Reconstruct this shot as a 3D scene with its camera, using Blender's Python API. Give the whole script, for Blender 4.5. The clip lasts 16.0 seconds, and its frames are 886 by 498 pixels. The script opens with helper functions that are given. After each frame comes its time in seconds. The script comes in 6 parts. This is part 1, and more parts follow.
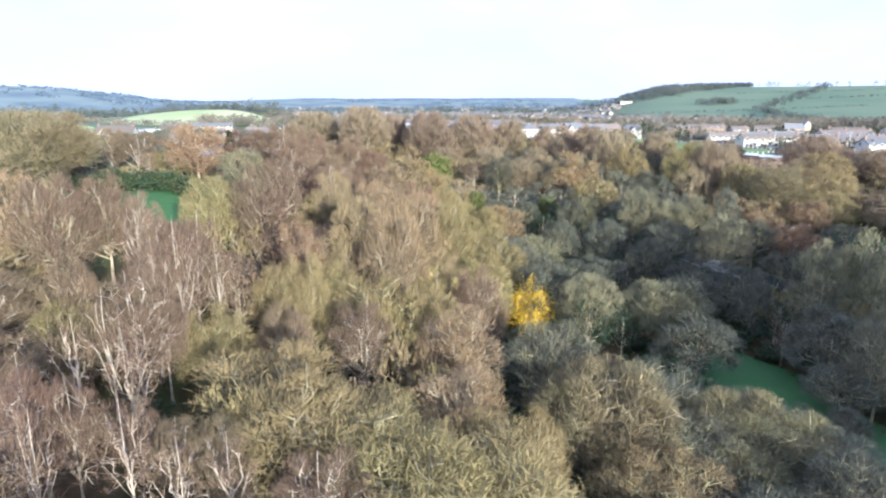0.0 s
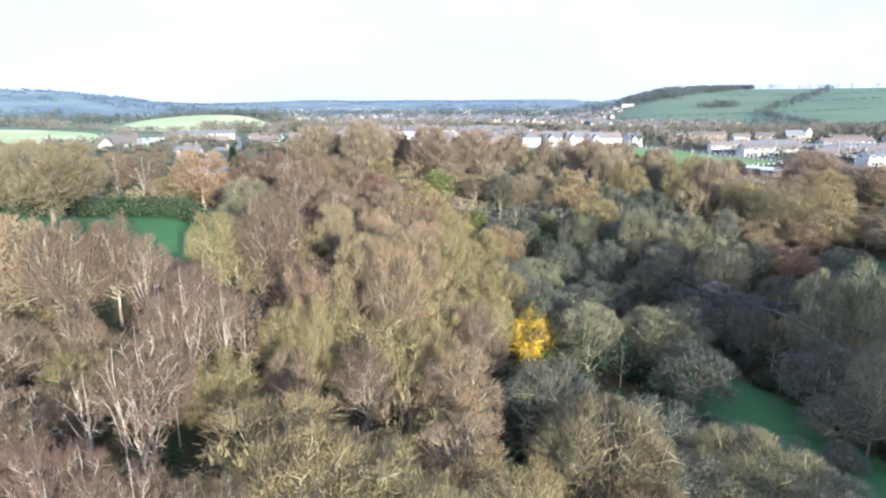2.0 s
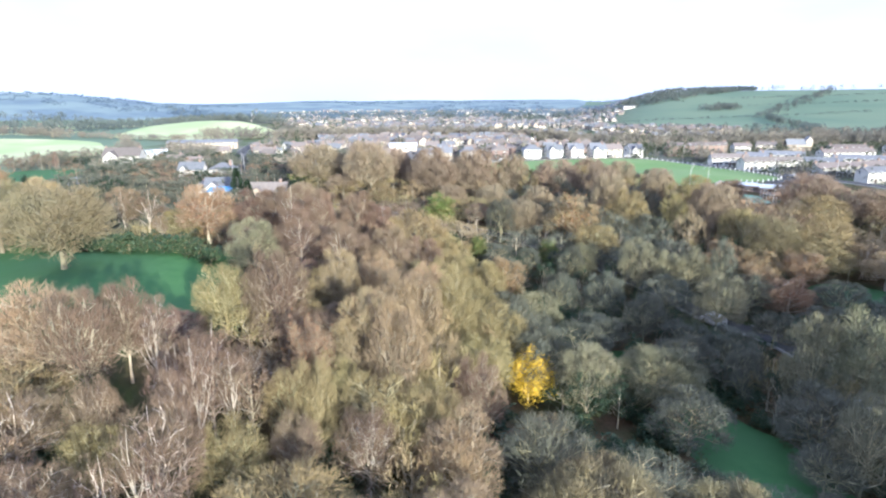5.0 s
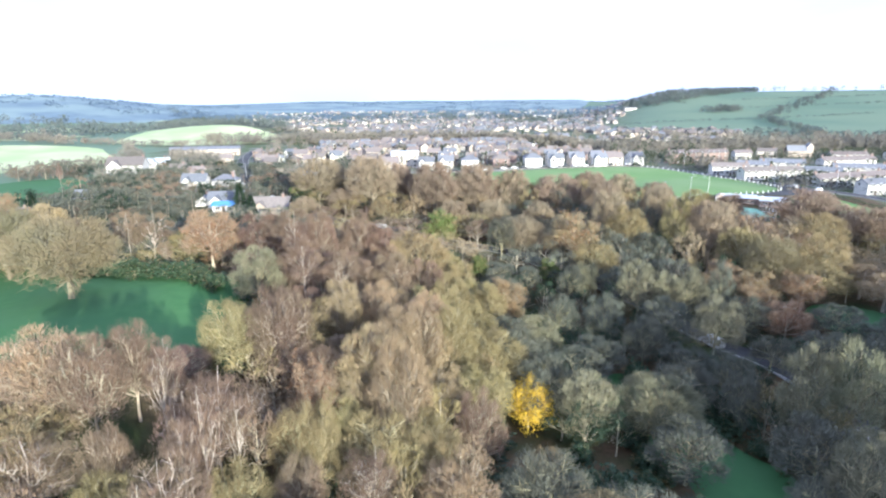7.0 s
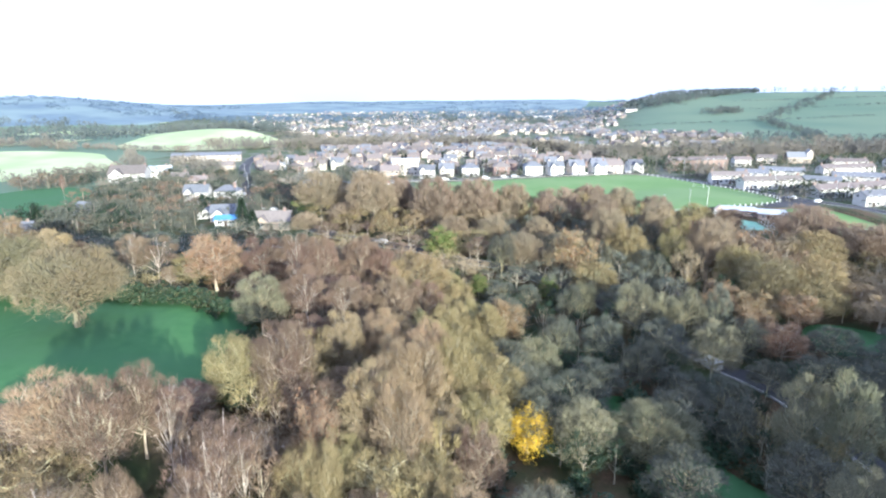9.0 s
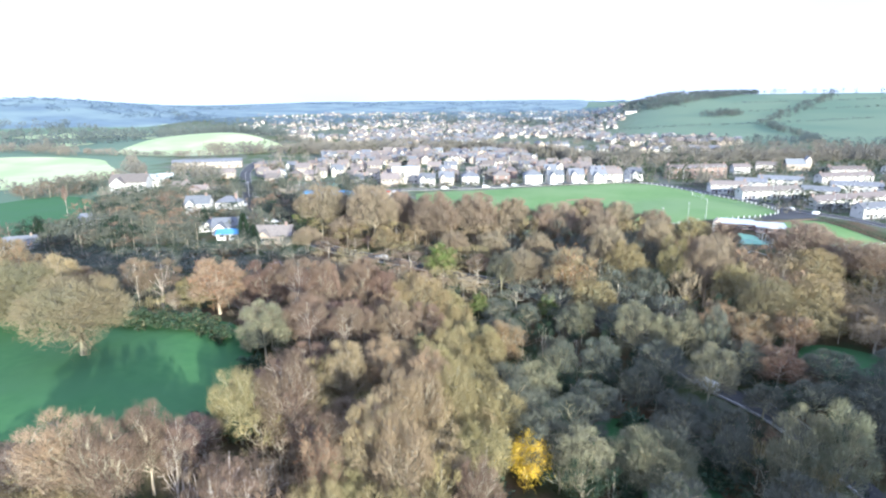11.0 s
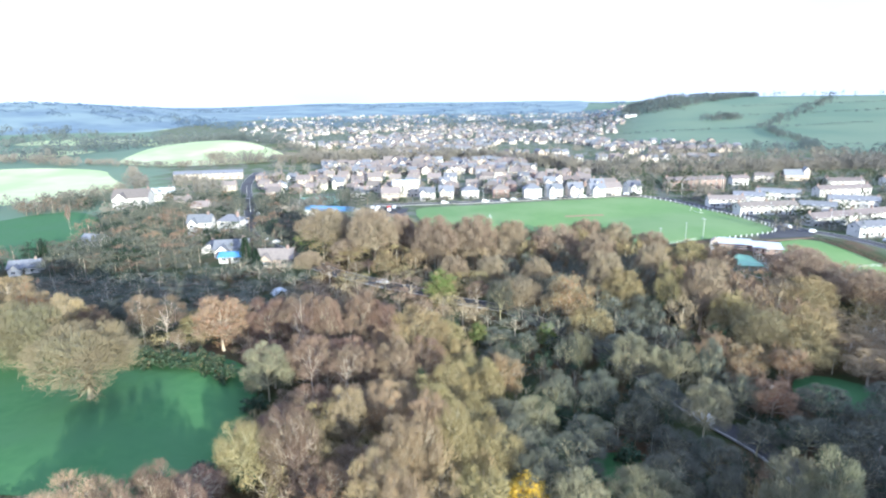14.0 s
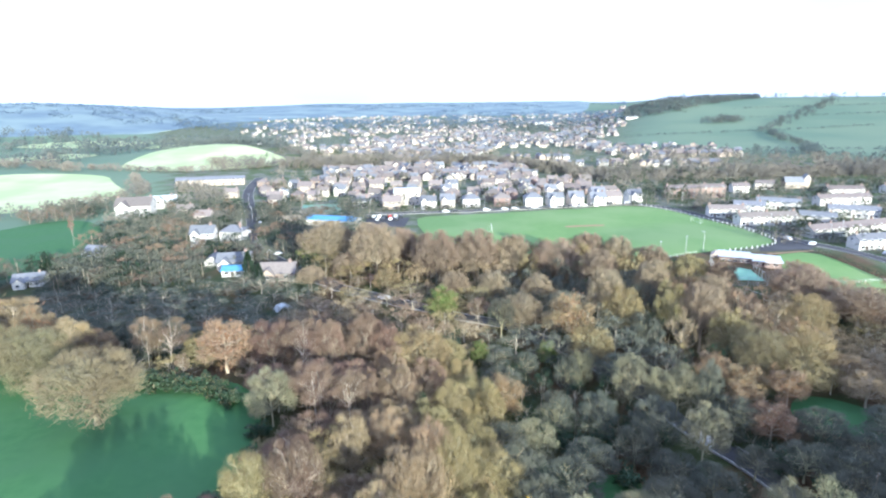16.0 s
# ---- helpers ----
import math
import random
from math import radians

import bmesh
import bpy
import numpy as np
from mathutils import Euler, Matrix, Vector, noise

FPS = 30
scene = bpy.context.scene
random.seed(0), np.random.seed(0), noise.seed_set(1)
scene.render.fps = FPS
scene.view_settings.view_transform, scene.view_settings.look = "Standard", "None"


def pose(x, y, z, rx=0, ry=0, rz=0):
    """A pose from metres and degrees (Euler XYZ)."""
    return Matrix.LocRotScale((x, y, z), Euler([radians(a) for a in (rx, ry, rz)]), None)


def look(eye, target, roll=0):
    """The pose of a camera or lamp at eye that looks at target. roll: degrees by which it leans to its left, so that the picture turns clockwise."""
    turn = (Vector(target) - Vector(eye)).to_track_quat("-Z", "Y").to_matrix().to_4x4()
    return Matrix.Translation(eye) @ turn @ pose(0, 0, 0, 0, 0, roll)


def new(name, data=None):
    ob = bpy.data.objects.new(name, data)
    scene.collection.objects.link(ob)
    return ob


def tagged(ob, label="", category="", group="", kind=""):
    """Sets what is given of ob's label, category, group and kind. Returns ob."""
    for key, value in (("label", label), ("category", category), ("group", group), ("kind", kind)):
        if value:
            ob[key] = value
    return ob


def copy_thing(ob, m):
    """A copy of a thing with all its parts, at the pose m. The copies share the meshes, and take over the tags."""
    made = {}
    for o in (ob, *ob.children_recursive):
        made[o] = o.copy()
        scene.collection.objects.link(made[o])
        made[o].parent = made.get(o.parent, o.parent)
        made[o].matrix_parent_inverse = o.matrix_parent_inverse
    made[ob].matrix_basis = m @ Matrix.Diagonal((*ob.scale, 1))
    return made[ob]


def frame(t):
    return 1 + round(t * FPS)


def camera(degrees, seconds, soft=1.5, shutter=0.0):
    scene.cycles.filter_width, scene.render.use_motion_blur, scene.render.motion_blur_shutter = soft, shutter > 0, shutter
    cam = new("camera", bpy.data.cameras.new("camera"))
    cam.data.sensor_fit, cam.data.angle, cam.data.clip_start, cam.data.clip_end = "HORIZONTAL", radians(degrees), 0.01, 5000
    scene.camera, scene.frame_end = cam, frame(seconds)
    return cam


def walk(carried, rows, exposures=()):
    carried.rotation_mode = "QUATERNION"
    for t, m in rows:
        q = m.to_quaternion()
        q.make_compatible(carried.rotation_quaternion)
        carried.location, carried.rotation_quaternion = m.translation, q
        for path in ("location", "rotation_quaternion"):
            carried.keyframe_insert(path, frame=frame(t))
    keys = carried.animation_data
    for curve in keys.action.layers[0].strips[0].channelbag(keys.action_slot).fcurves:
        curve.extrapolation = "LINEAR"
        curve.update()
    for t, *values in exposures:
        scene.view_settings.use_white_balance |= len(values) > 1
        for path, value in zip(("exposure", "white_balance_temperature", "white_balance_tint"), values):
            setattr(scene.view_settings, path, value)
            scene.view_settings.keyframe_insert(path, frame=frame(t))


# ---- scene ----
cam = camera(75.7, 16.0, soft=2.2)
METRES, EYE, TILT, LEAN, TURN = 40.0, 25.0, -14.5, 0.0, 0.0
ROWS = [
    (0.0, 0.0, 0.0, 0.0, 0.0, 0.0, -0.0),
    (0.5, 0.0013, -0.0072, 0.0266, 0.03, 0.04, 0.04),
    (1.0, 0.002, -0.0142, 0.0541, 0.08, 0.07, 0.05),
    (1.5, 0.0015, -0.0202, 0.0794, 0.11, 0.07, 0.04),
    (2.0, 0.0014, -0.0281, 0.1065, 0.18, 0.09, 0.06),
    (2.5, 0.0027, -0.0357, 0.1308, 0.22, 0.11, 0.08),
    (3.0, 0.0035, -0.043, 0.1595, 0.26, 0.09, 0.08),
    (3.5, 0.0043, -0.0505, 0.1858, 0.28, 0.1, 0.1),
    (4.0, 0.0053, -0.058, 0.2155, 0.32, 0.07, 0.12),
    (6.5, 0.0066, -0.0984, 0.364, 0.48, 0.01, 0.19),
    (7.0, 0.009, -0.1074, 0.3957, 0.54, -0.01, 0.22),
    (7.5, 0.0099, -0.1156, 0.4254, 0.57, -0.04, 0.23),
    (8.0, 0.0104, -0.1244, 0.4568, 0.59, -0.06, 0.24),
    (8.5, 0.0105, -0.1324, 0.487, 0.59, -0.09, 0.24),
    (9.0, 0.0109, -0.141, 0.5191, 0.61, -0.09, 0.25),
    (11.5, 0.0093, -0.1843, 0.6767, 0.6, -0.14, 0.27),
    (12.0, 0.0104, -0.1925, 0.7091, 0.61, -0.14, 0.31),
    (12.5, 0.011, -0.2008, 0.7385, 0.61, -0.14, 0.34),
    (13.0, 0.014, -0.21, 0.7714, 0.64, -0.13, 0.38),
    (13.5, 0.0171, -0.2193, 0.8031, 0.66, -0.11, 0.42),
    (14.0, 0.0174, -0.2288, 0.8372, 0.66, -0.1, 0.45),
    (14.5, 0.0177, -0.2353, 0.8675, 0.68, -0.11, 0.46),
    (15.0, 0.0169, -0.2429, 0.8992, 0.7, -0.1, 0.45),
    (15.5, 0.0152, -0.2496, 0.9303, 0.72, -0.12, 0.42),
    (16.0, 0.0148, -0.2572, 0.9654, 0.75, -0.15, 0.38),
]
walk(cam, [(t, pose(0, 0, EYE, TILT, LEAN, TURN) @ pose(METRES * x, METRES * y, METRES * z, 90 + pitch, roll, yaw)) for t, x, y, z, yaw, pitch, roll in ROWS], exposures=[(0.0, 1.25, 5150, 11), (7.0, 1.39, 5050, 9.5), (16.0, 1.46, 4930, 7)])

# ---- daylight: low winter sun behind the right shoulder, thin bright cloud ----
SUN_AZ, SUN_EL = 152.0, 11.0
world = bpy.data.worlds.new("sky")
scene.world = world
world.use_nodes = True
wn, wl = world.node_tree.nodes, world.node_tree.links
sky = wn.new("ShaderNodeTexSky")
sky.sky_type, sky.sun_disc = "NISHITA", False
sky.sun_elevation, sky.sun_rotation = radians(SUN_EL), radians(SUN_AZ)
dim = wn.new("ShaderNodeVectorMath")
dim.operation = "SCALE"
dim.inputs["Scale"].default_value = 0.06
wl.new(sky.outputs["Color"], dim.inputs[0])
tex = wn.new("ShaderNodeTexCoord")
stretch = wn.new("ShaderNodeMapping")
stretch.inputs["Scale"].default_value = (1.0, 1.0, 3.2)
wl.new(tex.outputs["Generated"], stretch.inputs["Vector"])
puff = wn.new("ShaderNodeTexNoise")
puff.inputs["Scale"].default_value, puff.inputs["Detail"].default_value = 2.3, 5.0
wl.new(stretch.outputs["Vector"], puff.inputs["Vector"])
veil = wn.new("ShaderNodeMapRange")
veil.inputs["From Min"].default_value, veil.inputs["From Max"].default_value = 0.36, 0.56
veil.inputs["To Min"].default_value, veil.inputs["To Max"].default_value = 0.80, 1.0
wl.new(puff.outputs["Fac"], veil.inputs["Value"])
cover = wn.new("ShaderNodeMix")
cover.data_type = "RGBA"
cover.inputs[7].default_value = (0.497, 0.502, 0.595, 1)
wl.new(veil.outputs["Result"], cover.inputs[0])
wl.new(dim.outputs["Vector"], cover.inputs[6])
wl.new(cover.outputs[2], wn["Background"].inputs["Color"])
wn["Background"].inputs["Strength"].default_value = 1.0

sun = new("sun", bpy.data.lights.new("sun", "SUN"))
sun.data.energy, sun.data.angle, sun.data.color = 4.6, radians(0.6), (1.0, 0.84, 0.56)
az, el = radians(SUN_AZ), radians(SUN_EL)
sun.matrix_world = look((math.sin(az) * math.cos(el) * 50, math.cos(az) * math.cos(el) * 50, math.sin(el) * 50 + 60), (0, 0, 60))


# ---- materials ----
def surface(name, a, b, scale=4.0, rough=0.85, bump=0.0, vary=0.0, coarse=0.12, c=None, world_space=True, metal=0.0):
    """Two colours mixed by fine grain, a third by broad patches; vary: difference in brightness from object to object."""
    m = bpy.data.materials.new(name)
    m.use_nodes = True
    n, l = m.node_tree.nodes, m.node_tree.links
    p = n["Principled BSDF"]
    p.inputs["Roughness"].default_value, p.inputs["Metallic"].default_value = rough, metal
    p.inputs["Specular IOR Level"].default_value = 0.25
    if world_space:
        where = n.new("ShaderNodeNewGeometry").outputs["Position"]
    else:
        where = n.new("ShaderNodeTexCoord").outputs["Object"]
    fine, broad = n.new("ShaderNodeTexNoise"), n.new("ShaderNodeTexNoise")
    fine.inputs["Scale"].default_value, fine.inputs["Detail"].default_value = scale, 6.0
    broad.inputs["Scale"].default_value, broad.inputs["Detail"].default_value = coarse, 3.0
    l.new(where, fine.inputs["Vector"])
    l.new(where, broad.inputs["Vector"])
    mix = n.new("ShaderNodeMix")
    mix.data_type = "RGBA"
    mix.inputs[6].default_value, mix.inputs[7].default_value = (*a, 1), (*b, 1)
    sharp = n.new("ShaderNodeMapRange")
    sharp.inputs["From Min"].default_value, sharp.inputs["From Max"].default_value = 0.3, 0.7
    l.new(fine.outputs["Fac"], sharp.inputs["Value"])
    l.new(sharp.outputs["Result"], mix.inputs[0])
    out = mix.outputs[2]
    if c:
        patch, edge = n.new("ShaderNodeMix"), n.new("ShaderNodeMapRange")
        patch.data_type = "RGBA"
        patch.inputs[7].default_value = (*c, 1)
        edge.inputs["From Min"].default_value, edge.inputs["From Max"].default_value = 0.42, 0.6
        l.new(broad.outputs["Fac"], edge.inputs["Value"])
        l.new(edge.outputs["Result"], patch.inputs[0])
        l.new(out, patch.inputs[6])
        out = patch.outputs[2]
    if vary:
        info, tone, hsv = n.new("ShaderNodeObjectInfo"), n.new("ShaderNodeMapRange"), n.new("ShaderNodeHueSaturation")
        tone.inputs["To Min"].default_value, tone.inputs["To Max"].default_value = 1 - vary, 1 + vary
        hue = n.new("ShaderNodeMapRange")
        hue.inputs["To Min"].default_value, hue.inputs["To Max"].default_value = 0.485, 0.515
        turn = n.new("ShaderNodeMath")
        turn.operation = "FRACT"
        times = n.new("ShaderNodeMath")
        times.operation = "MULTIPLY"
        times.inputs[1].default_value = 7.3
        l.new(info.outputs["Random"], times.inputs[0])
        l.new(times.outputs[0], turn.inputs[0])
        l.new(turn.outputs[0], hue.inputs["Value"])
        l.new(info.outputs["Random"], tone.inputs["Value"])
        l.new(tone.outputs["Result"], hsv.inputs["Value"])
        l.new(hue.outputs["Result"], hsv.inputs["Hue"])
        l.new(out, hsv.inputs["Color"])
        out = hsv.outputs["Color"]
    l.new(out, p.inputs["Base Color"])
    if bump:
        b_ = n.new("ShaderNodeBump")
        b_.inputs["Strength"].default_value, b_.inputs["Distance"].default_value = bump, 0.1
        l.new(fine.outputs["Fac"], b_.inputs["Height"])
        l.new(b_.outputs["Normal"], p.inputs["Normal"])
    return m


BIRCH_BARK = surface("birch_bark", (0.64, 0.58, 0.50), (0.40, 0.34, 0.28), 3.0, 0.7, 0.3, 0.12)
MOSS_BARK = surface("mossy_bark", (0.46, 0.42, 0.26), (0.33, 0.30, 0.185), 2.5, 0.9, 0.5, 0.2)
OAK_BARK = surface("furrowed_oak_bark", (0.27, 0.24, 0.165), (0.18, 0.16, 0.115), 2.5, 0.9, 0.5, 0.2)
HEDGE = surface("dark_hedge_leaves", (0.045, 0.062, 0.036), (0.075, 0.085, 0.05), 0.4, 0.8, 0, 0.2)
GREY_BARK = surface("grey_bark", (0.46, 0.405, 0.31), (0.33, 0.285, 0.22), 2.5, 0.9, 0.5, 0.2)
TWIG_PURPLE = surface("purple_brown_twigs", (0.218, 0.152, 0.110), (0.160, 0.114, 0.086), 0.7, 0.8, 0, 0.15, 0.11, (0.188, 0.145, 0.1))
TWIG_TAN = surface("tan_twigs", (0.325, 0.244, 0.142), (0.25, 0.19, 0.112), 0.7, 0.8, 0, 0.18, 0.11, (0.265, 0.21, 0.138))
TWIG_BROWN = surface("brown_twigs", (0.29, 0.225, 0.155), (0.22, 0.172, 0.12), 0.7, 0.8, 0, 0.14, 0.11, (0.25, 0.205, 0.145))
TWIG_OLIVE = surface("olive_twigs", (0.29, 0.234, 0.116), (0.215, 0.174, 0.09), 0.7, 0.8, 0, 0.16, 0.11, (0.25, 0.208, 0.108))
TWIG_LICHEN = surface("lichened_twigs", (0.245, 0.235, 0.145), (0.18, 0.174, 0.112), 0.7, 0.8, 0, 0.15, 0.11, (0.205, 0.205, 0.13))
TWIG_OAK = surface("brown_oak_twigs", (0.25, 0.21, 0.122), (0.19, 0.158, 0.094), 0.7, 0.8, 0, 0.12, 0.11, (0.215, 0.195, 0.115))
# grey-green alder twigs, darkened and blued to carry the valley's shade
TWIG_GREY_SHADED = surface("shaded_grey_green_twigs", (0.140, 0.142, 0.106), (0.102, 0.105, 0.083), 0.7, 0.8, 0, 0.18, 0.11, (0.112, 0.121, 0.096))
TWIG_RUST = surface("rusty_twigs", (0.28, 0.185, 0.115), (0.22, 0.148, 0.095), 0.7, 0.8, 0, 0.15, 0.11, (0.25, 0.19, 0.135))
LEAF_RUST = surface("rust_leaves", (0.30, 0.175, 0.09), (0.24, 0.145, 0.08), 0.9, 0.75, 0, 0.15)
LEAF_GOLD = surface("yellow_leaves", (0.76, 0.59, 0.045), (0.64, 0.48, 0.035), 1.2, 0.6, 0, 0.05)
LEAF_IVY = surface("ivy_leaves", (0.10, 0.14, 0.035), (0.16, 0.19, 0.06), 1.2, 0.5, 0, 0.15)
LEAF_LIME = surface("light_green_leaves", (0.25, 0.29, 0.06), (0.18, 0.22, 0.05), 1.2, 0.6, 0, 0.1)
# conifer leaves, and the dark fill that stands in for shade in the wood
LEAF_DARK_AND_SHADE = surface("evergreen_leaves_and_shade_fill", (0.020, 0.036, 0.022), (0.032, 0.052, 0.030), 1.0, 0.5, 0, 0.2)
LEAF_HOLLY = surface("holly_leaves", (0.034, 0.062, 0.034), (0.055, 0.088, 0.048), 1.0, 0.5, 0, 0.2)
FAR_WOODS = surface("distant_wood_twigs", (0.25, 0.222, 0.185), (0.19, 0.178, 0.14), 0.03, 0.85, 0, 0, 0.02, (0.165, 0.158, 0.14))
# distance haze is mixed into this bluish twig colour
HAZED_HILL_WOODS = surface("hazed_hill_twigs", (0.10, 0.125, 0.125), (0.085, 0.105, 0.11), 0.03, 0.9, 0, 0, 0.01, (0.115, 0.13, 0.12))
BRUSH = surface("undergrowth_twigs", (0.16, 0.10, 0.055), (0.07, 0.085, 0.03), 0.25, 0.85, 0, 0, 0.09, (0.05, 0.075, 0.03))
LITTER = surface("leaf_litter", (0.13, 0.085, 0.05), (0.075, 0.055, 0.032), 1.4, 0.95, 0.8, 0, 0.07, (0.05, 0.065, 0.025))
GRASS = surface("winter_grass", (0.052, 0.138, 0.048), (0.07, 0.165, 0.058), 0.5, 0.9, 0.3, 0, 0.05, (0.065, 0.15, 0.06))
PITCH = surface("mown_grass", (0.15, 0.255, 0.085), (0.175, 0.28, 0.095), 0.35, 0.9, 0.2, 0, 0.03, (0.20, 0.295, 0.115))
STRAW = surface("pale_pasture", (0.48, 0.53, 0.29), (0.55, 0.57, 0.34), 0.05, 0.9, 0, 0, 0.02, (0.40, 0.49, 0.24))
ASPHALT = surface("asphalt", (0.055, 0.056, 0.062), (0.075, 0.075, 0.08), 2.0, 0.85, 0.2, 0, 0.1, (0.09, 0.09, 0.095))
PAINT = surface("white_road_paint", (0.75, 0.75, 0.73), (0.6, 0.6, 0.58), 2.0, 0.7)
KERB = surface("kerb_stone", (0.42, 0.41, 0.39), (0.34, 0.33, 0.31), 2.0, 0.8)
RENDER_WHITE = surface("white_render", (0.66, 0.64, 0.60), (0.54, 0.525, 0.49), 0.6, 0.85, 0.1, 0.06)
RENDER_CREAM = surface("cream_render", (0.62, 0.565, 0.49), (0.53, 0.48, 0.41), 0.6, 0.85, 0.1, 0.1)
STONE = surface("buff_stone", (0.47, 0.405, 0.335), (0.38, 0.325, 0.27), 2.0, 0.9, 0.3, 0.15)
BRICK = surface("brown_brick", (0.31, 0.235, 0.20), (0.25, 0.19, 0.165), 3.0, 0.9, 0.3, 0.12)
SLATE = surface("grey_slate", (0.21, 0.22, 0.245), (0.15, 0.155, 0.172), 1.5, 0.65, 0.3, 0.2)
TILE = surface("brown_roof_tile", (0.23, 0.20, 0.185), (0.165, 0.145, 0.135), 1.5, 0.8, 0.3, 0.2)
ROOF_BLUE = surface("blue_roof_sheet", (0.10, 0.26, 0.50), (0.13, 0.32, 0.58), 0.6, 0.5)
ROOF_PALE = surface("pale_roof_felt", (0.66, 0.70, 0.74), (0.55, 0.59, 0.63), 0.5, 0.6)
DOOR = surface("painted_door", (0.10, 0.07, 0.06), (0.08, 0.055, 0.05), 2.0, 0.5, 0, 0.3)
FRAME_WHITE = surface("white_window_frame", (0.8, 0.8, 0.8), (0.74, 0.74, 0.74), 3.0, 0.5)
GLASS = surface("window_glass", (0.03, 0.035, 0.04), (0.05, 0.055, 0.06), 0.6, 0.08)
STEEL = surface("galvanised_steel", (0.55, 0.56, 0.57), (0.45, 0.46, 0.47), 4.0, 0.45, 0, 0, metal=0.8)
COURT = surface("green_court_surface", (0.20, 0.37, 0.27), (0.25, 0.42, 0.32), 0.8, 0.85, 0.1)
TIMBER = surface("weathered_timber", (0.30, 0.24, 0.17), (0.22, 0.17, 0.12), 3.0, 0.85, 0.2)
RUBBER = surface("tyre_rubber", (0.03, 0.03, 0.03), (0.04, 0.04, 0.04), 5.0, 0.8)
SOIL = surface("bare_soil", (0.34, 0.25, 0.15), (0.28, 0.20, 0.12), 1.0, 0.95, 0.2)
SHEET = surface("pale_plastic_sheet", (0.70, 0.74, 0.78), (0.58, 0.62, 0.67), 1.0, 0.4)


def car_paint(name, colour):
    m = surface(name, colour, tuple(v * 0.9 for v in colour), 2.0, 0.3)
    return m


CAR_PAINTS = [car_paint("white_car_paint", (0.78, 0.78, 0.78)), car_paint("silver_car_paint", (0.5, 0.51, 0.53)),
              car_paint("dark_car_paint", (0.05, 0.055, 0.065)), car_paint("red_car_paint", (0.38, 0.04, 0.03)), car_paint("blue_car_paint", (0.06, 0.12, 0.3))]


# ---- the lie of the land: heights in metres at known spots, smoothly joined ----
VALLEY = [(-60, 86, 11), (-48, 104, 10.5), (-90, 105, 10.5), (-60, 72, 11), (-95, 70, 10), (-40, 66, 9), (-75, 130, 4), (-17, 171, 4), (49, 130, -6),
          (60, 98, -6), (50, 80, -14), (62, 60, -15), (30, 66, -14), (85, 122, -3), (110, 140, -1), (-25, 45, 0), (-11, 43, -6), (14, 50, -14),
          (-5, 76, 0), (-22, 95, 6), (12, 112, -8), (38, 150, -3), (8, 150, 0), (0, 0, -8), (13, 83, -11), (24, 84, -13)]
STREAM = [(10, 72, -10), (33, 84, -13.5), (24, 105, -12.5), (31, 117, -10), (38, 100, -12.5), (20, 95, -11), (44, 108, -9)]
# the unseen right-hand rise is added to shade the valley
AROUND = [(-74, 189, 5), (-30, 221, 4), (115, 180, 3), (100, 230, 6), (0, 250, 5.5),
          (70, 310, 5.5), (150, 225, 5), (-190, 319, 1), (-107, 240, 3), (-140, 170, 2), (236, 384, 3), (-50, 20, 2),
          (40, 0, -13), (-40, -60, 0), (80, -50, 0), (150, 80, 8), (112, 40, 5), (95, 10, 3), (140, 20, 9), (82, 55, -8), (0, 500, 3), (-250, 500, 4), (300, 600, 3), (-300, 200, 3), (300, 200, 4)]

def smooth(v):
    v = np.clip(v, 0, 1)
    return v * v * (3 - 2 * v)


def surface_over(spots, x, y):
    s = np.array(spots, float)
    x, y = np.broadcast_arrays(np.asarray(x, float), np.asarray(y, float))
    w = 1 / ((x[..., None] - s[:, 0]) ** 2 + (y[..., None] - s[:, 1]) ** 2 + 150.0) ** 1.7
    return (w * s[:, 2]).sum(-1) / w.sum(-1)


def land(x, y):
    """Height of the ground at x, y (numbers or arrays)."""
    x, y = np.broadcast_arrays(np.asarray(x, float), np.asarray(y, float))
    near = surface_over(VALLEY + STREAM + AROUND, x, y)
    r, u = np.hypot(x, y), x / np.maximum(np.abs(y), 1.0)
    ahead = y > 0
    far = 2 - 6 * smooth((r - 600) / 900) + (30 * smooth((r - 1900) / 1300) + 12 * smooth((r - 3200) / 1000)) * (1 - ahead * smooth((-u - 0.2) / 0.3)) * (1 - ahead * smooth((u - 0.2) / 0.12))
    far = far + ahead * 66 * smooth((r - 830) / 950) * smooth((u - 0.19) / 0.21)
    far = far + ahead * 60 * smooth((r - 1150) / 850) * smooth((-u - 0.27) / 0.45)
    far = far + 14 * np.exp(-((x + 270) / 110) ** 2 - ((y - 690) / 90) ** 2) + 9 * np.exp(-((x + 420) / 130) ** 2 - ((y - 480) / 90) ** 2)
    # unseen spur, added behind the right shoulder to keep the low sun from the valley
    side, back = 0.88 * x + 0.47 * y, 0.88 * y - 0.47 * x
    near = near + 6.5 * smooth((side - 58) / 32) * (1 - 0.85 * smooth((side - 92) / 22)) * np.exp(-((back + 30) / 28) ** 2)
    k = smooth((r - 380) / 260)
    return near * (1 - k) + far * k


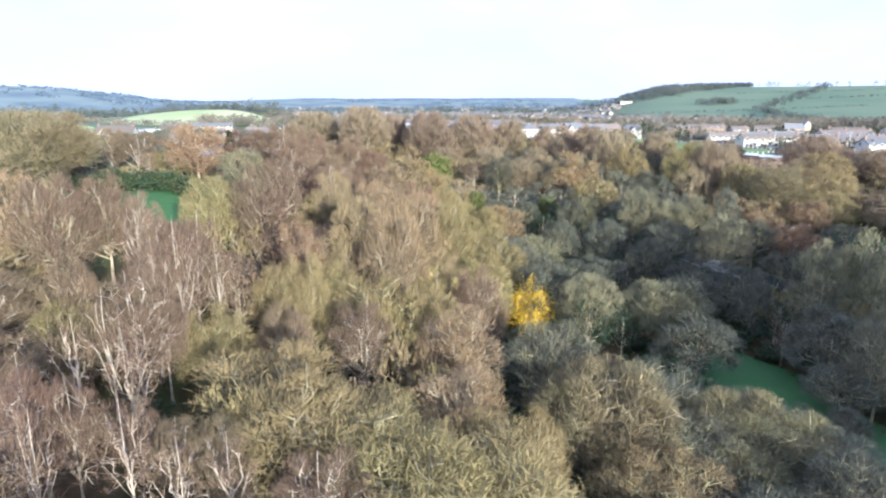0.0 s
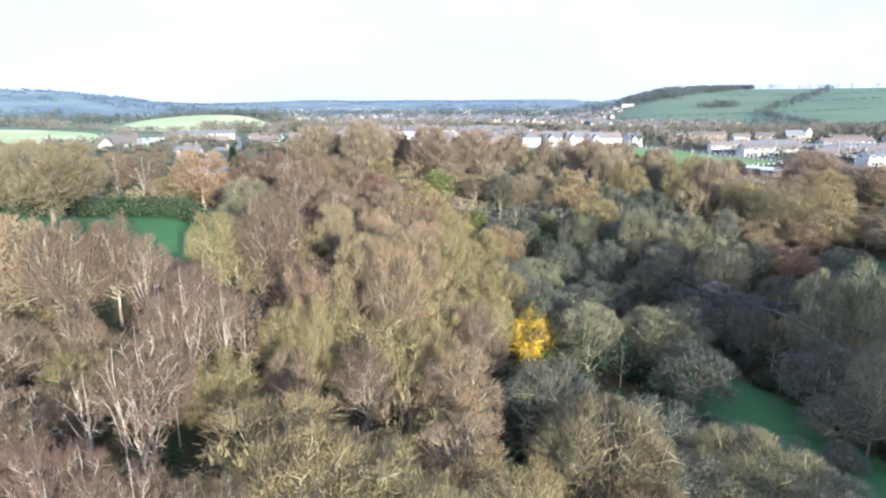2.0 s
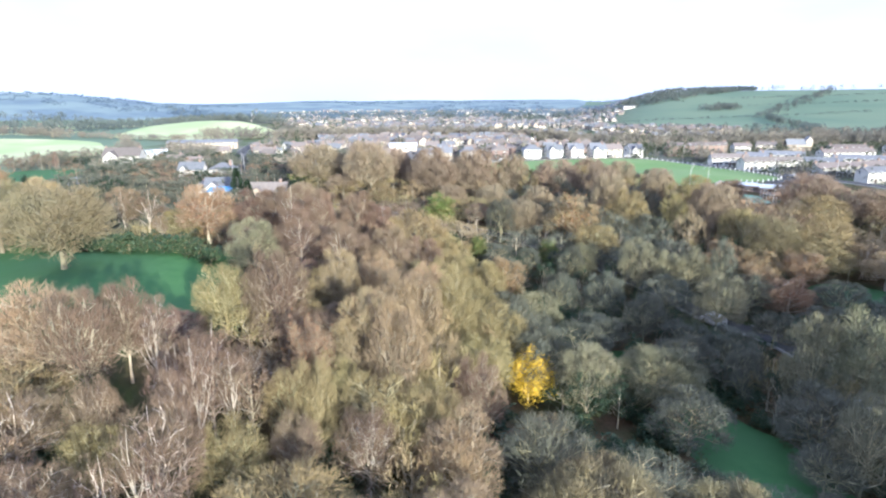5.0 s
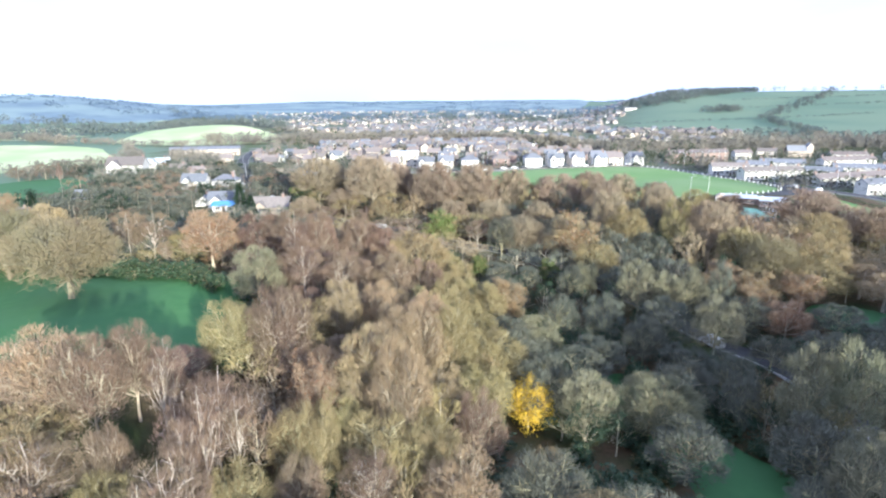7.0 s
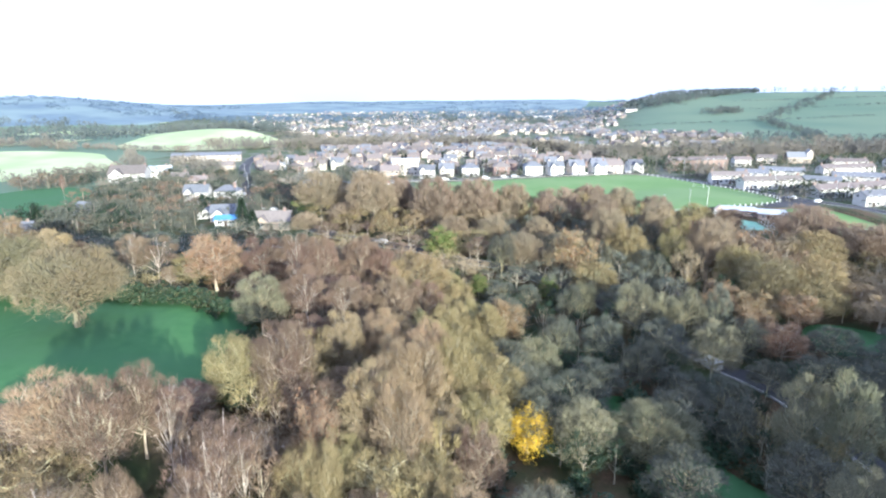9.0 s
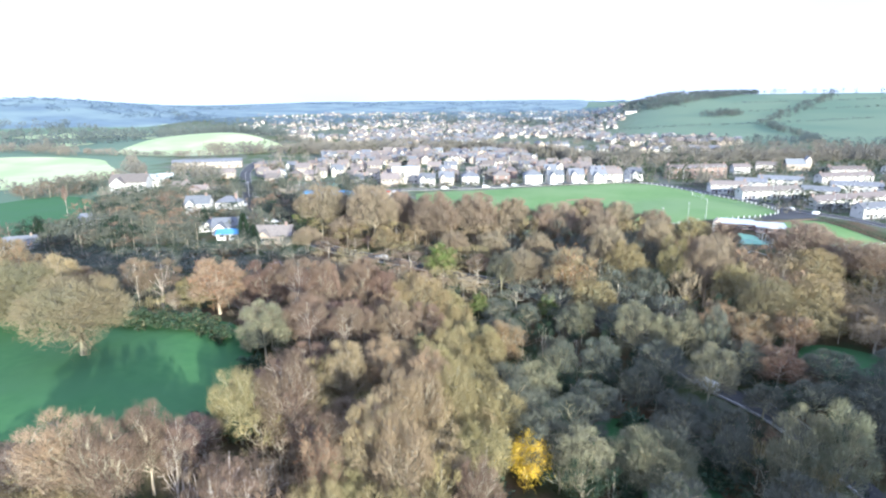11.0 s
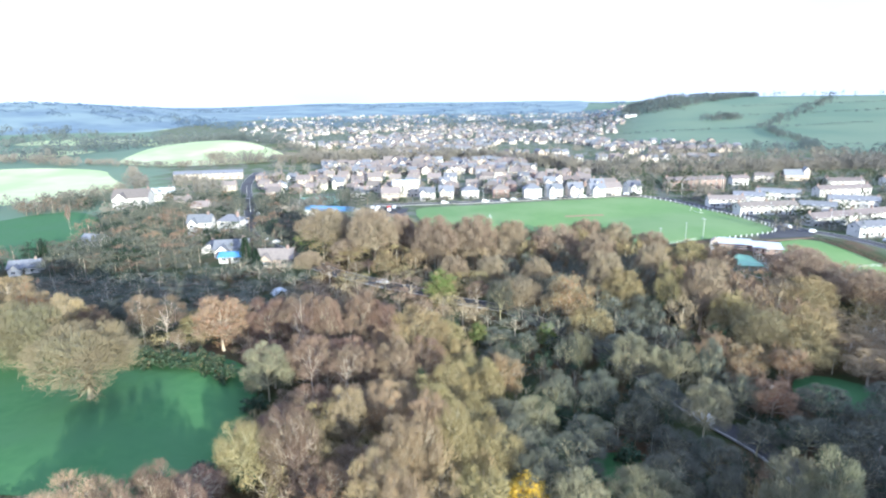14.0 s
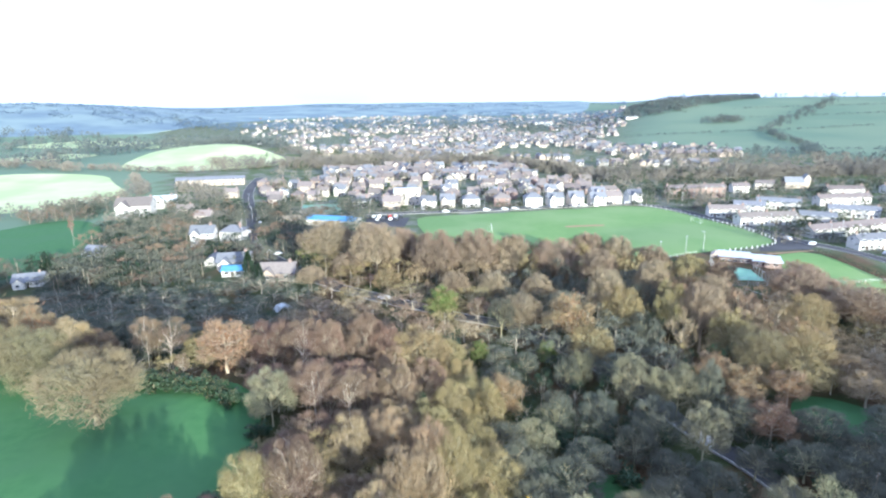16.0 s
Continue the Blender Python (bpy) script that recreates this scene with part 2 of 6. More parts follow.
# ---- building helpers ----
def mesh_part(name, verts, faces, material, parent=None, label="", mats=None, index=None, flat=True):
    me = bpy.data.meshes.new(name)
    me.from_pydata([tuple(v) for v in np.asarray(verts, float).tolist()], [], [tuple(f) for f in faces])
    for m in (mats or [material]):
        me.materials.append(m)
    if index is not None:
        me.polygons.foreach_set("material_index", np.asarray(index, np.int32))
    if not flat:
        me.polygons.foreach_set("use_smooth", np.ones(len(me.polygons), bool))
    me.update()
    ob = new(name, me)
    if parent is not None:
        ob.parent = parent
    if label:
        ob["label"] = label
    return ob


def empty(name, label, category, group="", m=None):
    ob = tagged(new(name), label, category, group)
    ob.empty_display_size = 0.5
    if m is not None:
        ob.matrix_basis = m
    return ob


def box(x0, y0, z0, x1, y1, z1):
    v = [(x, y, z) for z in (z0, z1) for x, y in ((x0, y0), (x1, y0), (x1, y1), (x0, y1))]
    return v, [(3, 2, 1, 0), (4, 5, 6, 7), (0, 1, 5, 4), (1, 2, 6, 5), (2, 3, 7, 6), (3, 0, 4, 7)]


def joined(pieces):
    verts, faces = [], []
    for v, f in pieces:
        k = len(verts)
        verts += list(v)
        faces += [tuple(i + k for i in q) for q in f]
    return verts, faces


def tube(points, radii, sides, cap=True):
    """A tapered round bar along points."""
    points = np.asarray(points, float)
    ways = np.gradient(points, axis=0)
    ways /= np.linalg.norm(ways, axis=1)[:, None] + 1e-9
    ref = np.where(np.abs(ways[:, 2:3]) > 0.9, np.array([[1.0, 0, 0]]), np.array([[0, 0, 1.0]]))
    u = np.cross(ways, ref)
    u /= np.linalg.norm(u, axis=1)[:, None] + 1e-9
    w = np.cross(ways, u)
    a = np.arange(sides) * 2 * np.pi / sides
    ring = np.cos(a)[None, :, None] * u[:, None] + np.sin(a)[None, :, None] * w[:, None]
    verts = (points[:, None] + ring * np.asarray(radii, float)[:, None, None]).reshape(-1, 3)
    faces = [(i * sides + k, i * sides + (k + 1) % sides, (i + 1) * sides + (k + 1) % sides, (i + 1) * sides + k)
             for i in range(len(points) - 1) for k in range(sides)]
    if cap:
        faces.append(tuple((len(points) - 1) * sides + k for k in range(sides)))
    return verts.tolist(), faces


def rounded(points, closed=True, times=2):
    """Corner cutting: a soft outline from a few corners."""
    p = np.asarray(points, float)
    for _ in range(times):
        q = np.roll(p, -1, axis=0) if closed else p[1:]
        b = p if closed else p[:-1]
        cut = np.stack([0.75 * b + 0.25 * q, 0.25 * b + 0.75 * q], 1).reshape(-1, 2)
        p = cut if closed else np.vstack([p[:1], cut, p[-1:]])
    return p


def inside(x, y, poly):
    x, y, poly = np.asarray(x, float), np.asarray(y, float), np.asarray(poly, float)
    hit = np.zeros(np.broadcast(x, y).shape, bool)
    for (x0, y0), (x1, y1) in zip(poly, np.roll(poly, -1, axis=0)):
        cross = (y0 > y) != (y1 > y)
        hit ^= cross & (x < (x1 - x0) * (y - y0) / (y1 - y0 + 1e-12) + x0)
    return hit


def drape(name, poly, lift, material, step, label, category, times=2):
    """A sheet of ground cover that follows the land."""
    p = rounded(poly, True, times) if times else np.asarray(poly, float)
    bm = bmesh.new()
    bm.faces.new([bm.verts.new((x, y, 0)) for x, y in p])
    bmesh.ops.triangulate(bm, faces=bm.faces[:])
    for _ in range(7):
        long = [e for e in bm.edges if e.calc_length() > step]
        if not long:
            break
        bmesh.ops.subdivide_edges(bm, edges=long, cuts=1)
        bmesh.ops.triangulate(bm, faces=[f for f in bm.faces if len(f.verts) > 3])
    co = np.array([v.co[:] for v in bm.verts])
    z = land(co[:, 0], co[:, 1]) + lift
    for v, h in zip(bm.verts, z):
        v.co.z = h
    bmesh.ops.recalc_face_normals(bm, faces=bm.faces[:])
    if sum(f.normal.z for f in bm.faces) < 0:
        bmesh.ops.reverse_faces(bm, faces=bm.faces[:])
    me = bpy.data.meshes.new(name)
    bm.to_mesh(me)
    bm.free()
    me.materials.append(material)
    return tagged(new(name, me), label, category, kind="structure")


def strip(line, width, lift, offset=0.0, thick=0.0):
    """A band along a line on the ground; offset moves it sideways."""
    p = np.asarray(line, float)
    d = np.gradient(p, axis=0)
    d /= np.linalg.norm(d, axis=1)[:, None]
    n = np.stack([d[:, 1], -d[:, 0]], 1)
    z = land(p[:, 0], p[:, 1]) + lift
    rows = [np.column_stack([p + n * o, z + dz]) for o, dz in
            ([(offset - width / 2, 0), (offset + width / 2, 0)] if not thick else
             [(offset - width / 2, -thick), (offset - width / 2, 0), (offset + width / 2, 0), (offset + width / 2, -thick)])]
    k = len(p)
    verts = np.vstack(rows)
    faces = [(r * k + i, (r + 1) * k + i, (r + 1) * k + i + 1, r * k + i + 1) for r in range(len(rows) - 1) for i in range(k - 1)]
    return verts, faces


def even(line, step):
    p = np.asarray(line, float)
    s = np.concatenate([[0], np.cumsum(np.linalg.norm(np.diff(p, axis=0), axis=1))])
    t = np.arange(0, s[-1] + 1e-6, step)
    return np.column_stack([np.interp(t, s, p[:, i]) for i in (0, 1)])


# ---- the plan: outlines in metres ----
LEFT_FIELD = [(-135, 62), (-70, 64), (-38, 64), (-33, 78), (-35, 97), (-42, 107), (-80, 107), (-135, 110)]
GLADE = [(30, 86), (35, 83), (39, 86), (45, 84), (47, 79), (52, 74), (50, 67), (55, 60), (53, 50), (56, 42), (49, 36), (43, 41), (40, 39), (37, 52), (40, 58), (34, 64), (36, 71), (31, 77)]
GLADE_FAR = [(28, 102), (36, 104), (43, 96), (40, 88), (27, 90)]
LAWN_EAST = [(76, 114), (81, 122), (89, 121), (99, 112), (95, 103), (83, 107)]
SPORTS_FIELD = [(-19, 294), (-11, 307), (60, 309), (112, 327), (126, 309), (138, 275), (141, 247), (138, 236), (128, 230), (104, 219), (80, 214), (40, 214), (-5, 225)]
CLUB_LAWN = [(125, 217), (145, 221.5), (148, 205), (151, 190), (157, 168), (128, 174), (118, 182), (124, 204)]
FORECOURT = [(125, 222.5), (128, 229), (139, 235), (143, 247), (151, 250), (153, 230), (146, 224.5)]
BALL_COURT = [(-92, 352), (-69, 355), (-62, 320), (-84, 317)]
COURT_AREA = [(104, 206), (111, 202), (110, 190), (102, 192)]
WOOD_ROAD = rounded([(-95, 262), (-84, 238), (-72, 222), (-58, 203), (-42, 188), (-28, 177), (-16, 167), (2, 165), (18, 162), (28, 154), (39, 143), (49, 129), (57, 112), (64, 95), (70, 78), (74, 55), (76, 20)], False)
TOWN_ROAD = rounded([(-95, 262), (-101, 288), (-115, 325), (-131, 365), (-150, 420), (-160, 480)], False)
ESTATE_ROAD = rounded([(-60, 318), (0, 318), (60, 317), (112, 336), (131, 312), (145, 277), (149, 248), (150, 236), (159, 224), (168, 203), (176, 170), (182, 120)], False)
FIELD_HILL = [(-318, 530), (-350, 675), (-290, 705), (-235, 685), (-150, 590), (-205, 540), (-258, 516)]
FIELD_LEFT = [(-330, 330), (-262, 322), (-225, 400), (-262, 440), (-295, 490), (-370, 470), (-420, 380)]
GREEN_LEFT = [(-235, 300), (-205, 318), (-165, 268), (-150, 222), (-158, 200), (-190, 190), (-240, 210)]
OPEN_LAND = [BALL_COURT, FORECOURT, LEFT_FIELD, GLADE, GLADE_FAR, LAWN_EAST, SPORTS_FIELD, CLUB_LAWN, COURT_AREA, GREEN_LEFT]

# ---- ground ----
k = np.linspace(-1, 1, 231)
lines = 300 * k + 4300 * np.sign(k) * np.abs(k) ** 5
gx, gy = np.meshgrid(lines, lines + 100)
gz = land(gx, gy)
cells = len(k)
idx = np.arange(cells * cells).reshape(cells, cells)
quads = np.stack([idx[:-1, :-1], idx[:-1, 1:], idx[1:, 1:], idx[1:, :-1]], -1).reshape(-1, 4)
ground = mesh_part("ground", np.column_stack([gx.ravel(), gy.ravel(), gz.ravel()]), quads.tolist(), None, mats=[LITTER], flat=False)
tagged(ground, "rolling ground with leaf litter, pasture and distant hills", "ground", kind="structure")
wooded = (gy < 232) & (gx > -160) & (gx < 160) & (gy > -150)
wood_mask = wooded * smooth((235 - gy) / 20)
town_mask = (1 - wood_mask) * smooth((2500 - np.hypot(gx, gy)) / 600) * (gx / np.maximum(gy, 1) > -0.5) * (1 - smooth((gx / np.maximum(gy, 1) - 0.25) / 0.1) * smooth((np.hypot(gx, gy) - 650) / 200))
tint = np.stack([wood_mask, town_mask, np.zeros_like(gx), np.ones_like(gx)], -1).astype(np.float32)
layer = ground.data.color_attributes.new("cover", "FLOAT_COLOR", "POINT")
layer.data.foreach_set("color", tint.ravel())


def ground_material():
    m = surface("ground_cover", (0.13, 0.085, 0.05), (0.075, 0.055, 0.032), 1.4, 0.95, 0.5, 0, 0.07, (0.05, 0.065, 0.025))
    n, l = m.node_tree.nodes, m.node_tree.links
    p = n["Principled BSDF"]
    litter = p.inputs["Base Color"].links[0].from_socket
    cov, sep = n.new("ShaderNodeVertexColor"), n.new("ShaderNodeSeparateColor")
    cov.layer_name = "cover"
    l.new(cov.outputs["Color"], sep.inputs[0])
    where = n.new("ShaderNodeNewGeometry").outputs["Position"]

    def blend(scale, a, b, lo, hi):
        t, r, x = n.new("ShaderNodeTexNoise"), n.new("ShaderNodeMapRange"), n.new("ShaderNodeMix")
        t.inputs["Scale"].default_value, t.inputs["Detail"].default_value = scale, 5.0
        r.inputs["From Min"].default_value, r.inputs["From Max"].default_value = lo, hi
        x.data_type = "RGBA"
        x.inputs[6].default_value, x.inputs[7].default_value = (*a, 1), (*b, 1)
        l.new(where, t.inputs["Vector"])
        l.new(t.outputs["Fac"], r.inputs["Value"])
        l.new(r.outputs["Result"], x.inputs[0])
        return x.outputs[2]

    def over(fac, a, b):
        x = n.new("ShaderNodeMix")
        x.data_type = "RGBA"
        l.new(fac, x.inputs[0])
        l.new(a, x.inputs[6])
        l.new(b, x.inputs[7])
        return x.outputs[2]

    hills = blend(0.006, (0.13, 0.195, 0.13), (0.165, 0.225, 0.145), 0.4, 0.6)
    town = blend(0.09, (0.16, 0.17, 0.13), (0.09, 0.12, 0.05), 0.42, 0.58)
    out = over(sep.outputs["Green"], hills, town)
    out = over(sep.outputs["Red"], out, litter)
    l.new(out, p.inputs["Base Color"])
    return m


ground.data.materials[0] = ground_material()

drape("meadow", LEFT_FIELD, 0.10, GRASS, 5, "green winter meadow beside the wood", "meadow")
drape("glade", GLADE, 0.10, GRASS, 4, "shaded green glade in the valley", "glade")
drape("glade", GLADE_FAR, 0.10, GRASS, 4, "shaded green strip beside the wooded lane", "glade")
drape("lawn", LAWN_EAST, 0.10, GRASS, 4, "green clearing among the brown trees", "lawn")
drape("sports_field", SPORTS_FIELD, 0.14, PITCH, 8, "bright green mown sports field", "sports field", 1)
drape("lawn", CLUB_LAWN, 0.12, PITCH, 6, "mown lawn beside the club house", "lawn", 1)
drape("games_court", COURT_AREA, 0.16, COURT, 5, "pale green fenced games court", "games court", 0)
drape("forecourt", FORECOURT, 0.17, ASPHALT, 5, "grey asphalt forecourt beside the club house", "forecourt", 0)
drape("ball_court", BALL_COURT, 0.2, COURT, 6, "green walled ball court among the houses", "ball court", 0)
drape("pasture", FIELD_HILL, 0.35, STRAW, 20, "pale sunlit pasture on a rounded hill", "pasture")
drape("pasture", FIELD_LEFT, 0.35, STRAW, 20, "pale sunlit pasture by the trees", "pasture")
for far_field in ([(-565, 610), (-470, 590), (-410, 700), (-520, 770)], [(-720, 900), (-530, 850), (-470, 1000), (-690, 1060)], [(-900, 1230), (-660, 1160), (-600, 1330), (-850, 1400)], [(-470, 840), (-380, 820), (-350, 930), (-450, 960)]):
    drape("pasture", far_field, 0.6, STRAW, 40, "pale sunlit pasture on the far slope", "pasture")
drape("meadow", GREEN_LEFT, 0.25, GRASS, 10, "dark green shaded meadow behind the gardens", "meadow")


def road(name, line, width, label, edge=True):
    p = even(line, 3.0)
    v, f = strip(p, width, 0.22, 0, 0.3)
    ob = mesh_part(name, v, f, ASPHALT)
    tagged(ob, label, "road", kind="structure")
    if edge:
        for side in (-1, 1):
            v, f = strip(p, 0.18, 0.30, side * (width / 2 + 0.05), 0.3)
            mesh_part("kerb", v, f, KERB, ob)
    return ob


wood_road = road("road", WOOD_ROAD, 6.0, "asphalt lane winding through the wooded valley")
for side in (-1, 1):
    v, f = strip(even(WOOD_ROAD, 3.0), 0.14, 0.235, side * 2.65)
    mesh_part("edge_line", v, f, PAINT, wood_road, "white painted edge line")
town_road = road("road", TOWN_ROAD, 7.0, "straight asphalt road into the town")
estate_road = road("road", ESTATE_ROAD, 5.5, "asphalt estate road round the sports field")


# ---- backdrop: far ridges beyond the town, blue haze painted into their colour ----
def hazed_ridge_material(name, a, b, c):
    """Far land: the haze of much air put into bluish colour and faint emission."""
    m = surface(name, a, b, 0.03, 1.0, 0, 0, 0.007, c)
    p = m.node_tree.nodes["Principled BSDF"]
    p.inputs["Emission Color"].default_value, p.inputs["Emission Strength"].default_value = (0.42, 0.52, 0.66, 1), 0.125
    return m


def backdrop():
    u = np.linspace(-1.25, 0.40, 150)
    s = np.linspace(0, 1, 60) ** 1.3
    uu, ss = np.meshgrid(u, s)
    r0 = 2300 - 950 * smooth((-uu - 0.24) / 0.3)
    rr = r0 + ss * (4500 - r0)
    x, y = rr * uu / np.hypot(1, uu), rr / np.hypot(1, uu)
    bumps = np.array([noise.noise((a * 0.0025, c * 0.0012, 9.0)) for a, c in zip(x.ravel(), y.ravel())]).reshape(x.shape)
    z = land(x, y) + 2.0 + 7 * bumps * smooth(ss * 6) + 6 * smooth(ss * 5)
    z = z - 30 * smooth((uu - 0.22) / 0.05)
    z[0] -= 4
    i = np.arange(x.size).reshape(x.shape)
    f = np.stack([i[:-1, :-1], i[:-1, 1:], i[1:, 1:], i[1:, :-1]], -1).reshape(-1, 4)
    m = hazed_ridge_material("hazed_distant_ridges", (0.065, 0.095, 0.115), (0.115, 0.155, 0.17), (0.165, 0.21, 0.19))
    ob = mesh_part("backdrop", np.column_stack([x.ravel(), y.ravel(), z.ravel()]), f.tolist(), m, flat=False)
    tagged(ob, "far wooded ridges on the horizon, blue haze painted in", "backdrop", kind="structure")


backdrop()


# ---- trees: a tapered trunk, limbs, and a crown of single twigs or leaves ----
def tree_parts(rng, h, r, base, fork, limbs, second, twigs, twig_len, twig_w, upright=0.5, trunk_r=0.2, top=1.0, leaves=0, leaf=0.22, lean=0.04, clump=0.0, spread=0.74, plump=1.0):
    """Trunk, limbs and crown about the origin. base: height of the crown's foot; fork: how far the trunk runs up."""
    pick = rng.uniform
    zc, hz = (h + base) / 2, (h - base) / 2
    n = 7
    t = np.linspace(0, 1, n)
    sway = np.cumsum(rng.normal(0, lean, (n, 2)), 0) * h / 9
    stem = np.column_stack([sway, t * h * fork])
    stem[0] = (0, 0, -0.5)
    trunk = tube(stem, trunk_r * (1 - 0.97 * t * fork) * np.where(t == 0, 1.35, 1.0), 6)
    pieces, bases, ways, sizes, ends = [], [], [], [], []

    def reach(az, rise):
        """A spot on the crown's skin."""
        c = math.sqrt(max(0.0, 1 - rise * rise))
        return np.array([math.cos(az) * c * r * pick(0.8, 1.05), math.sin(az) * c * r * pick(0.8, 1.05), zc + rise * hz * pick(0.9, 1.04) * top])

    turn = pick(0, 6.28)
    for i in range(limbs):
        rise = -0.55 + 1.5 * (i + 0.5) / limbs
        az = turn + i * 2.4 + pick(-0.3, 0.3)
        end = reach(az, min(rise, 0.97)) - np.array([0, 0, zc])
        end = end * pick(0.6, 0.74) + np.array([0, 0, zc])
        ends.append(end)
        s = np.clip((end[2] / (h * fork)) * pick(0.5, 0.72), 0.14, 0.97)
        start = np.array([np.interp(s, t, stem[:, j]) for j in range(3)])
        mid = (start + end) / 2 + np.array([0, 0, -0.10 * r]) * (1 - upright) + rng.normal(0, 0.05 * r, 3)
        q = np.linspace(0, 1, 5)[:, None]
        curve = (1 - q) ** 2 * start + 2 * q * (1 - q) * mid + q * q * end
        curve[1:-1] += rng.normal(0, 0.065 * r, (3, 3))
        r0 = trunk_r * pick(0.42, 0.6)
        pieces.append(tube(curve, r0 * np.array([1, 0.8, 0.6, 0.42, 0.2]), 4 if twigs > 4700 else 3, False))
        for _ in range(second):
            s2 = pick(0.3, 1.0)
            b = np.array([np.interp(s2, q[:, 0], curve[:, j]) for j in range(3)])
            out = b - np.array([0, 0, zc - hz * 0.4])
            out /= np.linalg.norm(out) + 1e-6
            d = out + rng.normal(0, 0.55, 3) + np.array([0, 0, upright * 0.7])
            d /= np.linalg.norm(d)
            e = b + d * pick(0.22, 0.45) * r
            k = math.sqrt((e[0] ** 2 + e[1] ** 2) / (r * r) + ((e[2] - zc) / hz) ** 2)
            if k > 1.0:
                e = np.array([e[0] / k, e[1] / k, zc + (e[2] - zc) / k])
            m = (b + e) / 2 + rng.normal(0, 0.09 * r, 3)
            pieces.append(tube([b, m, e], r0 * np.array([0.58, 0.4, 0.14]), 3, False))
            bases += [b, m, e]
            ways += [d, d, d]
            sizes += [0.6, 1.0, 1.0]
    bases, ways, sizes = np.array(bases), np.array(ways), np.array(sizes)
    which = rng.choice(len(bases), twigs, p=sizes / sizes.sum())
    b = bases[which] + rng.normal(0, 0.08 * r * (1 - clump), (twigs, 3))
    # most of the twigs belong to the rounded lobes in which the limbs end
    heart = np.array([0, 0, zc])
    size3 = np.array([r, r, min(hz, 1.15 * r)])
    lobes = (np.array(ends) - heart) / size3
    wide = plump * rng.uniform(0.34, 0.48, len(lobes)) * (15 / max(limbs, 8)) ** 0.25
    lob = rng.choice(len(lobes), twigs, p=wide ** 2 / (wide ** 2).sum())
    loose = rng.random(twigs) < spread
    ray = rng.normal(0, 1, (twigs, 3)) + 1.1 * lobes[lob] / np.linalg.norm(lobes, axis=1)[lob, None] + np.array([0, 0, 0.25 + 0.45 * upright])
    ray /= np.linalg.norm(ray, axis=1)[:, None]
    seat = lobes[lob] + ray * (wide[lob] * rng.uniform(0.1, 0.82, twigs) ** 0.7)[:, None]
    b = np.where(loose[:, None], seat * size3 + heart, b)
    out = ray * size3
    out /= np.linalg.norm(out, axis=1)[:, None] + 1e-6
    d = np.where(loose[:, None], out * 0.9, ways[which] * 0.6 + out * 0.3) + rng.normal(0, 0.34, (twigs, 3)) + np.array([0, 0, upright * 0.7])
    d /= np.linalg.norm(d, axis=1)[:, None]
    length = 1.15 * twig_len * rng.uniform(0.5, 1.35, twigs)
    side = np.cross(d, rng.normal(0, 1, (twigs, 3)))
    side /= np.linalg.norm(side, axis=1)[:, None] + 1e-6
    w = twig_w * rng.uniform(0.6, 1.3, twigs)
    tip = b + d * length[:, None]
    # twig ends keep to the skin of their lobe
    off = (tip - heart) / size3 - lobes[lob]
    k = np.linalg.norm(off, axis=1) / (wide[lob] * rng.normal(1.0, 0.07, twigs))
    held = np.where(loose, np.maximum(k, 1.0), 1.0)[:, None]
    tip = (lobes[lob] + off / held) * size3 * loose[:, None] + heart * loose[:, None] + tip * ~loose[:, None]
    k = np.linalg.norm((tip - heart) / np.array([r, r, hz]), axis=1) / rng.normal(1.03, 0.04, twigs)
    tip = (tip - heart) / np.maximum(k, 1.0)[:, None] + heart
    low = tip[:, 2] < 0.4
    tip[low, 2] = 0.4
    crown = np.stack([b - side * w[:, None] / 2, b + side * w[:, None] / 2, tip], 1).reshape(-1, 3)
    faces = np.arange(twigs * 3).reshape(-1, 3).tolist()
    foliage = None
    if leaves:
        which = rng.choice(len(bases), leaves)
        spot = bases[which] + rng.normal(0, (0.10 - 0.04 * clump) * r, (leaves, 3)) + ways[which] * rng.uniform(0, 0.25, (leaves, 1)) * r
        a1 = rng.normal(0, 1, (leaves, 3))
        a1 /= np.linalg.norm(a1, axis=1)[:, None]
        a2 = np.cross(a1, rng.normal(0, 1, (leaves, 3)))
        a2 /= np.linalg.norm(a2, axis=1)[:, None] + 1e-6
        size = leaf * rng.uniform(0.6, 1.3, (leaves, 1))
        quad = np.stack([spot - a1 * size, spot - a2 * size * 0.45, spot + a1 * size, spot + a2 * size * 0.45], 1).reshape(-1, 3)
        quad[:, 2] = np.maximum(quad[:, 2], 0.1)
        foliage = (quad, np.arange(leaves * 4).reshape(-1, 4).tolist())
    return trunk, joined(pieces), (crown, faces), foliage


